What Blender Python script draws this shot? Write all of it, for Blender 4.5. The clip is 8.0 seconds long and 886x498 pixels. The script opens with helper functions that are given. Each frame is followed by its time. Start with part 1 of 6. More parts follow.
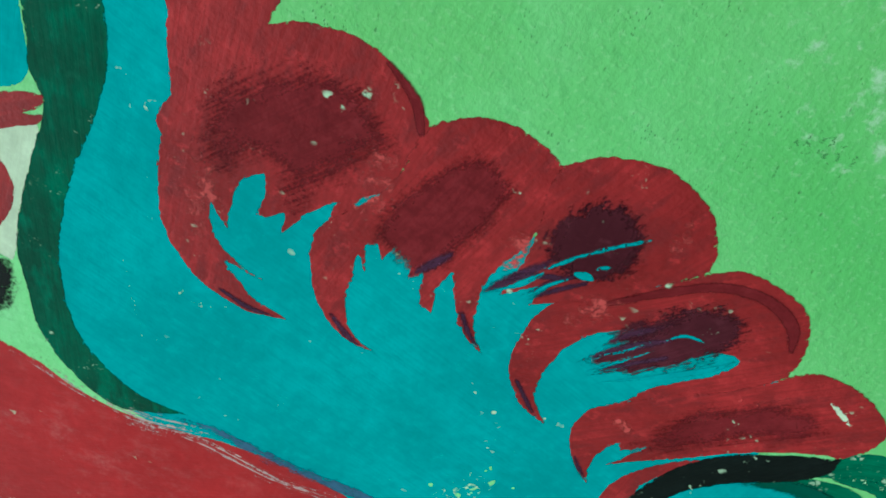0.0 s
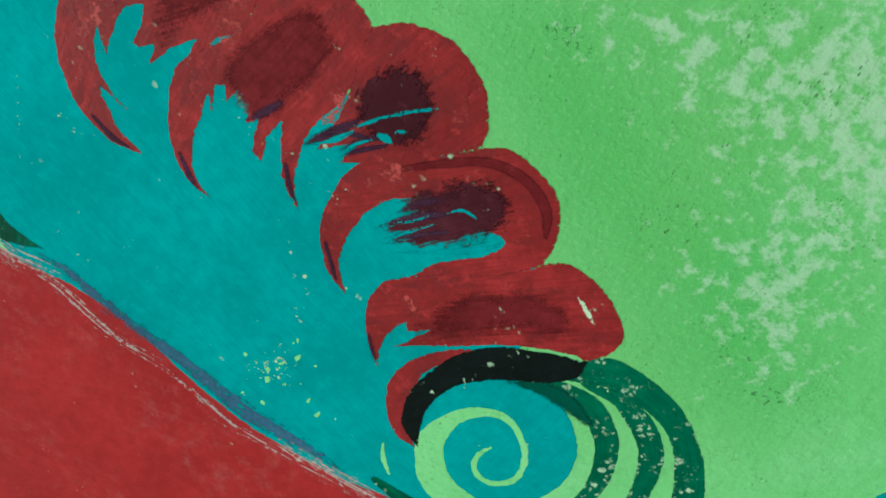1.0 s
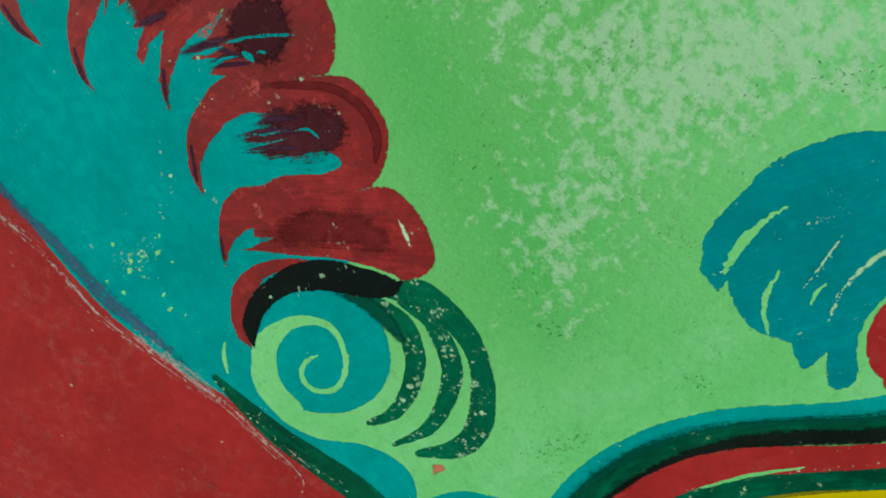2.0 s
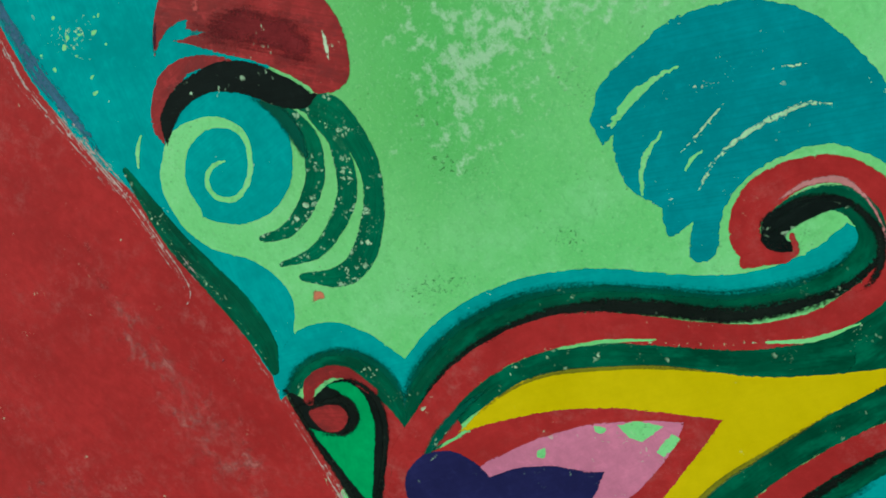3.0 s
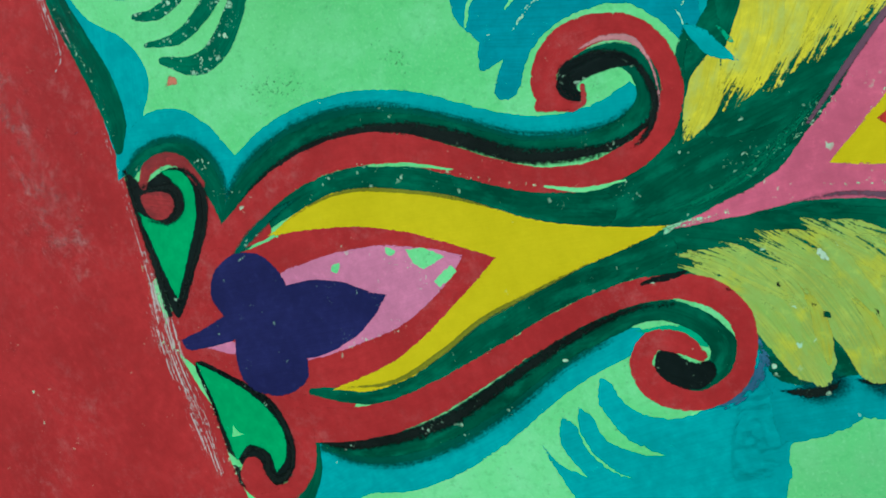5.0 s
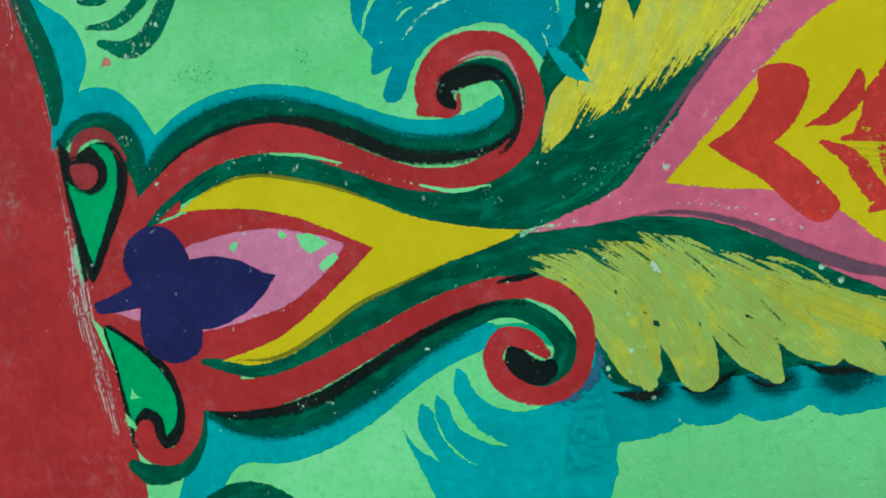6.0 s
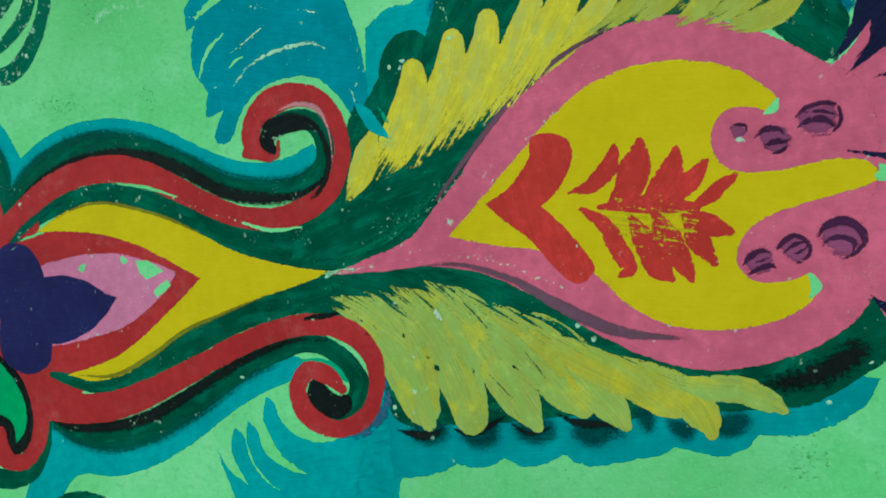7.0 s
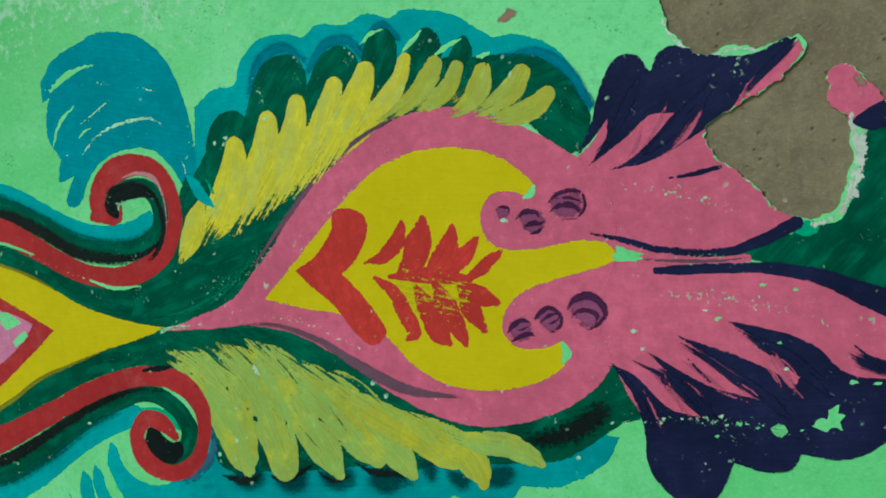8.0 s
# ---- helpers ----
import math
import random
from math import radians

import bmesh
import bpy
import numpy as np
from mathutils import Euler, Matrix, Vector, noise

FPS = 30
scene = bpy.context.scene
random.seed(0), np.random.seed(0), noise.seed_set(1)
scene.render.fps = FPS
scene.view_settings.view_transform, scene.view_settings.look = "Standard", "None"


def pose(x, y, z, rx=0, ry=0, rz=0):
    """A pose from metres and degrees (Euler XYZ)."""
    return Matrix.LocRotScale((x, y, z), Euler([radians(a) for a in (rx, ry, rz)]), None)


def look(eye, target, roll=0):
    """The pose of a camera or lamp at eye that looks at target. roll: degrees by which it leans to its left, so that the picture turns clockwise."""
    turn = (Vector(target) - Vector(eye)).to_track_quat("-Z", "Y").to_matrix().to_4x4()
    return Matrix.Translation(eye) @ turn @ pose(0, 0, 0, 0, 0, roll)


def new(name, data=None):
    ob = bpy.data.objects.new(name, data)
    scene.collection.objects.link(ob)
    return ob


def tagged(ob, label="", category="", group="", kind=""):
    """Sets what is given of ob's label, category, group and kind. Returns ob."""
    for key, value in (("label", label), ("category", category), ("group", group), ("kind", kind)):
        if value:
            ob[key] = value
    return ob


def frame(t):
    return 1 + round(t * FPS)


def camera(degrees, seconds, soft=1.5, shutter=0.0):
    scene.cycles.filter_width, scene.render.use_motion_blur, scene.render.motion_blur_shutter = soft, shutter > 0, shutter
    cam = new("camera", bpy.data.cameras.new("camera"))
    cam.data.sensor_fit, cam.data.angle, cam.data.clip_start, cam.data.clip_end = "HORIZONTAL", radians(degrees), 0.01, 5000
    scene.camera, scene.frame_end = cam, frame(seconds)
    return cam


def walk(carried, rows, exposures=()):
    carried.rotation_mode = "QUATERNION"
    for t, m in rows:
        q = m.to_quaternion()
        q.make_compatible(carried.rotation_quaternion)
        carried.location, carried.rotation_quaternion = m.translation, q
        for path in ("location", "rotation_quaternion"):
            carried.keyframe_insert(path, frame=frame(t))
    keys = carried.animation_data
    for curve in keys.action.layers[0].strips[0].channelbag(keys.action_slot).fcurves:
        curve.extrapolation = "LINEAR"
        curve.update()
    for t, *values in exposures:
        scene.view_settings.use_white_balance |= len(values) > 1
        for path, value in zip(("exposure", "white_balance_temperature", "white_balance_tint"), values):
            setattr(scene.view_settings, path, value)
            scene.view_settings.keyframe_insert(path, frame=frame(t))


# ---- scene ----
from mathutils.geometry import delaunay_2d_cdt

# ---- camera ----
cam = camera(51.0, 8.0, soft=1.75)
ROWS = [
    (0.0, 0.0679, -0.4836, 2.0476, 65.865, 63.565, 19.765),
    (0.5, 0.0377, -0.6331, 1.9318, 73.691, 57.723, 21.345),
    (1.0, 0.0584, -0.7049, 1.8380, 77.720, 52.940, 22.354),
    (1.5, 0.1061, -0.7552, 1.7773, 78.594, 49.659, 22.193),
    (2.0, 0.1308, -0.8345, 1.6786, 79.701, 44.620, 21.583),
    (2.2, 0.1442, -0.8550, 1.6225, 80.920, 42.257, 22.538),
    (3.5, 0.0930, -0.9525, 1.4008, 82.120, 29.099, 22.506),
    (4.0, 0.1085, -0.9694, 1.3552, 82.727, 26.723, 22.950),
    (4.5, 0.1420, -0.9763, 1.2599, 83.582, 23.376, 23.232),
    (4.7, 0.1651, -0.9877, 1.2042, 84.118, 21.634, 22.994),
    (5.8, 0.3332, -1.0250, 1.0606, 87.614, 14.548, 24.316),
    (6.0, 0.3752, -1.0272, 1.0408, 88.056, 13.649, 24.465),
    (6.5, 0.5281, -1.0202, 0.9949, 89.415, 10.855, 25.327),
    (7.0, 0.6377, -0.9817, 1.0097, 89.877, 9.921, 25.607),
    (7.5, 0.7717, -0.9728, 1.0171, 90.616, 9.533, 25.148),
    (8.0, 0.8845, -0.9813, 1.0294, 90.830, 9.423, 24.741),
]
EXPOSURES = [(0.0, 0.29, 5650, -1), (1.0, 0.22, 6050, -2), (2.2, -0.01, 6450, -6), (3.5, 0.25, 5850, -5), (4.7, 0.33, 5350, -7), (6.0, 0.21, 5400, -6), (7.0, 0.11, 5450, -7), (8.0, 0.07, 5550, -8)]
walk(cam, [(t, pose(x, y, z, rx, ry, rz)) for t, x, y, z, rx, ry, rz in ROWS], EXPOSURES)

# ---- light: a bright overcast sky in front of the wall ----
sky_world = bpy.data.worlds.new("sky")
scene.world = sky_world
sky_world.use_nodes = True
wn = sky_world.node_tree
sky = wn.nodes.new("ShaderNodeTexSky")
sky.sky_type, sky.sun_disc = "NISHITA", False
sky.sun_elevation, sky.sun_rotation = radians(45), radians(223)
sky.air_density, sky.dust_density, sky.ozone_density = 1.0, 3.0, 1.0
wn.links.new(sky.outputs["Color"], wn.nodes["Background"].inputs["Color"])
wn.nodes["Background"].inputs["Strength"].default_value = 0.085
sun = new("sun", bpy.data.lights.new("sun", "SUN"))
sun.data.energy, sun.data.angle, sun.data.color = 2.3, radians(25), (1.0, 0.95, 0.87)
sun.matrix_world = look((-2.4, -2.6, 4.8), (0, 0, 1.2))


# ---- materials ----
def shader(name):
    m = bpy.data.materials.new(name)
    m.use_nodes = True
    return m, m.node_tree.nodes, m.node_tree.links


class Nodes:
    """Short calls for the node kinds that the paints use."""

    def __init__(self, name):
        self.material, self.n, self.l = shader(name)
        self.bsdf = self.n["Principled BSDF"]

    def put(self, socket, value):
        if isinstance(value, bpy.types.NodeSocket):
            self.l.new(value, socket)
        else:
            socket.default_value = value

    def place(self):
        return self.n.new("ShaderNodeNewGeometry").outputs["Position"]

    def brush(self):
        u = self.n.new("ShaderNodeUVMap")
        u.uv_map = "brush"
        return u.outputs["UV"]

    def scaled(self, vector, s):
        m = self.n.new("ShaderNodeMapping")
        m.inputs["Scale"].default_value = s
        self.l.new(vector, m.inputs["Vector"])
        return m.outputs["Vector"]

    def noise(self, vector, scale, detail=4.0, rough=0.55):
        t = self.n.new("ShaderNodeTexNoise")
        t.inputs["Scale"].default_value, t.inputs["Detail"].default_value, t.inputs["Roughness"].default_value = scale, detail, rough
        self.l.new(vector, t.inputs["Vector"])
        return t.outputs["Fac"]

    def cells(self, vector, scale):
        t = self.n.new("ShaderNodeTexVoronoi")
        t.inputs["Scale"].default_value = scale
        self.l.new(vector, t.inputs["Vector"])
        return t.outputs["Distance"]

    def ramp(self, value, lo, hi, out_lo=0.0, out_hi=1.0):
        r = self.n.new("ShaderNodeMapRange")
        r.interpolation_type = "SMOOTHSTEP"
        for key, x in (("From Min", lo), ("From Max", hi), ("To Min", out_lo), ("To Max", out_hi)):
            r.inputs[key].default_value = x
        self.l.new(value, r.inputs["Value"])
        return r.outputs["Result"]

    def math(self, op, a, b):
        m = self.n.new("ShaderNodeMath")
        m.operation = op
        self.put(m.inputs[0], a), self.put(m.inputs[1], b)
        return m.outputs[0]

    def mix(self, fac, a, b):
        m = self.n.new("ShaderNodeMix")
        m.data_type = "RGBA"
        self.put(m.inputs[0], fac), self.put(m.inputs[6], a), self.put(m.inputs[7], b)
        return m.outputs[2]

    def grainy(self, cover, where):
        """Thin paint: it covers grain by grain."""
        grain = self.ramp(self.noise(where, 420.0, 4.0, 0.6), 0.28, 0.72, -0.16, 0.16)
        return self.ramp(self.math("SUBTRACT", cover, grain), 0.08, 0.92)

    def attribute(self, name):
        a = self.n.new("ShaderNodeAttribute")
        a.attribute_name = name
        return a.outputs["Fac"]

    def bump(self, height, strength, distance):
        b = self.n.new("ShaderNodeBump")
        b.inputs["Strength"].default_value, b.inputs["Distance"].default_value = strength, distance
        self.l.new(height, b.inputs["Height"])
        self.l.new(b.outputs["Normal"], self.bsdf.inputs["Normal"])


def rgb(r, g, b):
    return (r, g, b, 1.0)


CHIP_COLOUR = rgb(0.43, 0.67, 0.44)


def paint_material(name, colour, dark=0.75, light=1.2, chips=0.35, streak=0.5, rough=0.55, soft=None, grit=0.5, tint=None, wear=0.0, dry=0, blotch=None, mottled=0.42, ragged=1.0, spatter=0.0, patchy=None, gloss=0.05):
    """Old enamel on plaster: cloudy tone, brush streaks, chipped specks, fine relief.
    soft: (grain, how ragged, where it sets in, where it covers) for paint that thins out towards its edge.
    dry: 1 where the brush runs dry at the stroke's end, -1 at its start.
    ragged: how far the edge of a covering paint is worn and dry-brushed. spatter: dense small chips. patchy: two further tones in broad patches."""
    k = Nodes(name)
    where, brush = k.place(), k.brush()
    cloud = k.noise(where, 9.0, 5.0, 0.6)
    fine = k.noise(where, 170.0, 3.0, 0.6)
    lines = k.noise(k.scaled(brush, (14.0, 330.0, 1.0)), 1.0, 3.0, 0.6)
    c = rgb(*colour)
    lo, hi = rgb(*[x * dark for x in colour]), rgb(*[min(0.9, x * light + 0.002) for x in colour])
    tone = k.mix(k.ramp(cloud, 0.3, 0.7), lo, hi)
    tone = k.mix(k.ramp(lines, 0.38, 0.68, 0.0, streak), tone, rgb(*(tint or [x * dark * 0.9 for x in colour])))
    tone = k.mix(k.ramp(fine, 0.45, 0.75, 0.0, 0.35), tone, c)
    if patchy:
        tone = k.mix(k.ramp(k.noise(where, 19.0, 5.0, 0.65), 0.48, 0.64, 0.0, 0.8), tone, rgb(*patchy[0]))
        tone = k.mix(k.ramp(k.noise(k.scaled(brush, (9.0, 30.0, 1.0)), 1.0, 4.0, 0.65), 0.50, 0.66, 0.0, 0.85), tone, rgb(*patchy[1]))
        thin = k.noise(k.scaled(brush, (22.0, 700.0, 1.0)), 1.0, 3.0, 0.6)
        tone = k.mix(k.ramp(thin, 0.50, 0.68, 0.0, 0.55), tone, rgb(*[x * 0.62 for x in colour]))
    if blotch:
        tone = k.mix(k.ramp(k.noise(k.scaled(brush, (18.0, 55.0, 1.0)), 1.0, 4.0, 0.6), 0.46, 0.66), tone, rgb(*blotch))
    mottle = k.noise(where, 62.0, 4.0, 0.65)
    tone = k.mix(k.ramp(mottle, 0.42, 0.68, 0.0, mottled), tone, rgb(*[x * 0.72 for x in colour]))
    tone = k.mix(k.ramp(mottle, 0.46, 0.30, 0.0, mottled), tone, rgb(*[min(0.9, x * 1.22 + 0.006) for x in colour]))
    if wear:
        pale_patch = k.math("MULTIPLY", k.ramp(k.noise(where, 38.0, 8.0, 0.78), 0.46, 0.74), k.ramp(k.noise(where, 6.0, 4.0), 0.38, 0.68))
        tone = k.mix(k.math("MULTIPLY", pale_patch, wear), tone, rgb(0.52, 0.30, 0.28))
    bent = k.n.new("ShaderNodeVectorMath")
    bent.operation = "MULTIPLY_ADD"
    wobble = k.n.new("ShaderNodeTexNoise")
    wobble.inputs["Scale"].default_value = 120.0
    k.l.new(where, wobble.inputs["Vector"])
    k.l.new(wobble.outputs["Color"], bent.inputs[0])
    bent.inputs[1].default_value = (0.012, 0.012, 0.012)
    k.l.new(where, bent.inputs[2])
    crooked = bent.outputs[0]
    speck = k.math("MULTIPLY", k.ramp(k.cells(crooked, 62.0), 0.24, 0.15), k.ramp(k.noise(where, 15.0, 3.0, 0.7), 0.66 - 0.2 * chips, 0.74 - 0.2 * chips))
    small = k.math("MULTIPLY", k.ramp(k.cells(crooked, 150.0), 0.30, 0.2), k.ramp(k.noise(where, 21.0, 3.0, 0.7), 0.665 - 0.16 * chips, 0.765 - 0.16 * chips))
    speck = k.math("MAXIMUM", speck, k.math("MULTIPLY", small, 0.8))
    dust = k.math("MULTIPLY", k.ramp(k.cells(crooked, 270.0), 0.30, 0.18), k.ramp(k.noise(where, 27.0, 4.0, 0.7), 0.645 - 0.12 * chips, 0.745 - 0.12 * chips))
    speck = k.math("MAXIMUM", speck, k.math("MULTIPLY", dust, 0.45))
    if spatter:
        dense = k.math("MULTIPLY", k.ramp(k.cells(crooked, 150.0), 0.42, 0.30), k.ramp(k.noise(where, 24.0, 4.0, 0.7), 0.62 - 0.2 * spatter, 0.70 - 0.2 * spatter))
        speck = k.math("MAXIMUM", speck, k.math("MULTIPLY", dense, 0.7))
    if chips:
        tone = k.mix(speck, tone, CHIP_COLOUR)
    k.put(k.bsdf.inputs["Base Color"], tone)
    k.put(k.bsdf.inputs["Roughness"], k.ramp(cloud, 0.3, 0.7, rough - 0.07, rough + 0.12))
    k.bsdf.inputs["Specular IOR Level"].default_value = gloss
    height = k.math("ADD", k.math("MULTIPLY", fine, grit), k.math("MULTIPLY", lines, 0.5))
    height = k.math("ADD", height, k.math("MULTIPLY", mottle, 1.4))
    height = k.math("SUBTRACT", height, k.math("MULTIPLY", speck, 0.6))
    k.bump(height, 0.36, 0.0014)
    if soft:
        grain, ragged, start, full, brushed = (*soft, 0.4)[:5]
        rag = k.math("ADD", k.math("MULTIPLY", lines, brushed), k.math("MULTIPLY", k.noise(where, grain, 7.0, 0.72), 1.0 - brushed))
        cover = k.ramp(k.math("ADD", k.attribute("edge"), k.math("MULTIPLY", k.math("SUBTRACT", rag, 0.5), ragged)), start, full)
        k.put(k.bsdf.inputs["Alpha"], k.grainy(cover, where))
    elif ragged:
        bite = k.math("ADD", k.math("MULTIPLY", k.noise(where, 230.0, 4.0, 0.7), 0.6), k.math("MULTIPLY", lines, 0.4))
        bite = k.math("MULTIPLY", k.math("SUBTRACT", bite, 0.5), k.ramp(k.noise(where, 16.0, 3.0), 0.38, 0.66, 1.3 * ragged, 4.6 * ragged))
        rim = k.ramp(k.math("ADD", k.math("MULTIPLY", k.attribute("edge"), 2.4), bite), -0.22, 0.12)
        k.put(k.bsdf.inputs["Alpha"], rim)
    if dry:
        run = k.attribute("run") if dry > 0 else k.math("SUBTRACT", 1.0, k.attribute("run"))
        hair = k.math("ADD", k.math("MULTIPLY", lines, 0.62), k.math("MULTIPLY", k.noise(where, 120.0, 5.0, 0.7), 0.38))
        end = k.ramp(k.math("ADD", run, k.math("MULTIPLY", k.math("SUBTRACT", hair, 0.5), 2.1)), 1.04, 0.82)
        k.put(k.bsdf.inputs["Alpha"], k.grainy(k.math("MULTIPLY", end, rim), where))
    return k.material


def wall_material():
    """Pale green distemper, cloudy, scuffed down to the white primer, with dark pinholes.
    bloom and deep: where the primer shows, and where the green lies thicker. The last mask: weaker light low down, put
    into the colour."""
    k = Nodes("pale green distemper")
    where = k.place()
    broad, cloud, fine = k.noise(where, 2.2, 3.0, 0.5), k.noise(where, 11.0, 6.0, 0.65), k.noise(where, 120.0, 5.0, 0.65)
    bloom, deep, dimmed, core = k.attribute("bloom"), k.attribute("deep"), k.attribute("dimmed"), k.attribute("core")
    grass = k.math("MULTIPLY", k.attribute("grass"), k.ramp(k.noise(where, 4.5, 5.0, 0.6), 0.25, 0.65, 0.45, 1.0))
    tone = k.mix(k.ramp(broad, 0.35, 0.65), rgb(0.175, 0.64, 0.20), rgb(0.25, 0.74, 0.285))
    tone = k.mix(k.ramp(cloud, 0.42, 0.72, 0.0, 0.5), tone, rgb(0.33, 0.79, 0.40))
    tone = k.mix(grass, tone, rgb(0.15, 0.53, 0.14))
    patch = k.math("MULTIPLY", deep, k.ramp(k.noise(where, 7.0, 5.0, 0.6), 0.25, 0.6, 0.35, 1.0))
    tone = k.mix(patch, tone, rgb(0.105, 0.50, 0.115))
    tone = k.mix(k.math("MULTIPLY", dimmed, k.ramp(cloud, 0.3, 0.65, 0.35, 0.95)), tone, rgb(0.185, 0.52, 0.19))
    tone = k.mix(k.ramp(k.noise(where, 75.0, 5.0, 0.7), 0.48, 0.7, 0.0, 0.42), tone, rgb(0.12, 0.48, 0.14))
    tone = k.mix(k.ramp(k.noise(where, 240.0, 3.0, 0.6), 0.52, 0.72, 0.0, 0.22), tone, rgb(0.44, 0.80, 0.46))
    scuffed = k.math("ADD", k.math("MULTIPLY", k.noise(where, 58.0, 6.0, 0.66), 0.85), k.math("MULTIPLY", k.noise(where, 12.0, 4.0, 0.6), 0.15))
    scuffed = k.math("ADD", scuffed, k.math("MULTIPLY", k.math("SUBTRACT", bloom, 0.5), 0.235))
    scuffed = k.math("ADD", scuffed, k.math("MULTIPLY", core, 0.055))
    tone = k.mix(k.ramp(scuffed, 0.53, 0.665, 0.0, 0.62), tone, rgb(0.49, 0.72, 0.53))
    pit = k.math("MULTIPLY", k.ramp(k.cells(k.scaled(where, (1.0, 1.0, 1.6)), 105.0), 0.2, 0.1), k.ramp(k.noise(where, 9.0, 4.0, 0.7), 0.52, 0.66))
    dot = k.math("MULTIPLY", k.ramp(k.cells(k.scaled(where, (1.0, 1.0, 1.8)), 230.0), 0.26, 0.12), k.ramp(k.noise(where, 19.0, 4.0, 0.7), 0.53, 0.66))
    pit = k.math("MAXIMUM", pit, k.math("MULTIPLY", dot, 0.7))
    tone = k.mix(k.math("MULTIPLY", pit, 0.7), tone, rgb(0.06, 0.19, 0.07))
    k.put(k.bsdf.inputs["Base Color"], tone)
    k.bsdf.inputs["Roughness"].default_value = 0.62
    k.bsdf.inputs["Specular IOR Level"].default_value = 0.14
    height = k.math("ADD", k.math("MULTIPLY", fine, 0.8), k.math("MULTIPLY", k.noise(where, 40.0, 6.0, 0.7), 1.6))
    k.bump(k.math("SUBTRACT", height, k.math("MULTIPLY", pit, 1.2)), 0.55, 0.0019)
    return k.material


def rough_material(name, a, b, scale, grit, depth):
    k = Nodes(name)
    where = k.place()
    coarse, fine = k.noise(where, scale, 6.0, 0.65), k.noise(where, scale * 14, 4.0, 0.7)
    tone = k.mix(k.ramp(coarse, 0.3, 0.7), rgb(*a), rgb(*b))
    tone = k.mix(k.ramp(fine, 0.45, 0.75, 0.0, grit), tone, rgb(*[x * 0.45 for x in a]))
    k.put(k.bsdf.inputs["Base Color"], tone)
    k.bsdf.inputs["Roughness"].default_value = 0.9
    k.bump(k.math("ADD", coarse, fine), 0.7, depth)
    return k.material


def bare_material():
    """Sandy grey-brown render with grains, pits and lime flecks."""
    k = Nodes("bare sandy render")
    where = k.place()
    coarse, mid, fine = k.noise(where, 12.0, 5.0, 0.6), k.noise(where, 55.0, 5.0, 0.65), k.noise(where, 260.0, 4.0, 0.7)
    tone = k.mix(k.ramp(coarse, 0.3, 0.7), rgb(0.170, 0.134, 0.072), rgb(0.250, 0.20, 0.112))
    tone = k.mix(k.ramp(mid, 0.40, 0.68, 0.0, 0.5), tone, rgb(0.13, 0.11, 0.066))
    tone = k.mix(k.ramp(fine, 0.46, 0.72, 0.0, 0.45), tone, rgb(0.31, 0.265, 0.175))
    pit = k.math("MULTIPLY", k.ramp(k.cells(where, 75.0), 0.22, 0.1), k.ramp(k.noise(where, 16.0, 3.0, 0.7), 0.5, 0.62))
    tone = k.mix(k.math("MULTIPLY", pit, 0.75), tone, rgb(0.05, 0.042, 0.026))
    lime = k.math("MULTIPLY", k.ramp(k.cells(where, 48.0), 0.16, 0.09), k.ramp(k.noise(where, 22.0, 3.0, 0.7), 0.57, 0.65))
    tone = k.mix(k.math("MULTIPLY", lime, 0.8), tone, rgb(0.45, 0.40, 0.30))
    k.put(k.bsdf.inputs["Base Color"], tone)
    k.bsdf.inputs["Roughness"].default_value = 0.92
    k.bump(k.math("SUBTRACT", k.math("ADD", k.math("MULTIPLY", mid, 1.2), fine), pit), 0.6, 0.0022)
    return k.material


WALL = wall_material()
CONCRETE = bare_material()
EARTH = rough_material("trodden earth", (0.20, 0.16, 0.11), (0.30, 0.25, 0.18), 3.0, 0.5, 0.01)
RED = paint_material("red enamel", (0.385, 0.024, 0.026), 0.85, 1.12, chips=0.15, streak=0.2, wear=0.3)
RED2 = paint_material("brushed crimson", (0.33, 0.022, 0.024), 0.5, 1.3, chips=0.4, streak=0.5, grit=1.6, blotch=(0.17, 0.016, 0.018), mottled=0.85, gloss=0.16)
SCARLET = paint_material("scarlet", (0.54, 0.042, 0.032), 0.76, 1.1, chips=0.35, streak=0.5, mottled=0.6)
MAROON = paint_material("maroon glaze", (0.15, 0.014, 0.018), 0.8, 1.4, chips=0.25, soft=(30.0, 1.5, -0.1, 0.75), grit=1.4, mottled=0.8)
PLUM = paint_material("plum glaze", (0.070, 0.013, 0.021), 0.7, 1.4, chips=0.3, soft=(70.0, 2.0, 0.1, 0.7), mottled=0.7)
TEAL = paint_material("teal", (0.002, 0.36, 0.366), 0.85, 1.12, chips=0.3, streak=0.35)
# copy of TEAL, darker and bluer: shade and sheen put into the tuft's colour
TEAL_SHADED = paint_material("shaded bluish teal", (0.002, 0.27, 0.318), 0.85, 1.12, chips=0.4, streak=0.5)
SLATE = paint_material("slate blue smear", (0.05, 0.15, 0.25), 0.75, 1.3, chips=0.35, soft=(75.0, 4.0, 0.3, 1.2))
DGREEN = paint_material("bottle green", (0.0025, 0.085, 0.043), 0.55, 1.4, chips=0.5, streak=0.5, blotch=(0.004, 0.14, 0.075))
MGREEN = paint_material("mint green", (0.03, 0.40, 0.20), 0.8, 1.2, chips=0.3)
LGREEN = paint_material("emerald", (0.008, 0.38, 0.12), 0.88, 1.1, chips=0.2, streak=0.25)
BLACK = paint_material("black green", (0.004, 0.009, 0.008), 0.7, 1.5, chips=0.45, streak=0.5, spatter=0.15)
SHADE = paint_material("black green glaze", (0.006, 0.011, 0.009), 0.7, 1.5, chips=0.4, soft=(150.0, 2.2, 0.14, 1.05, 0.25))
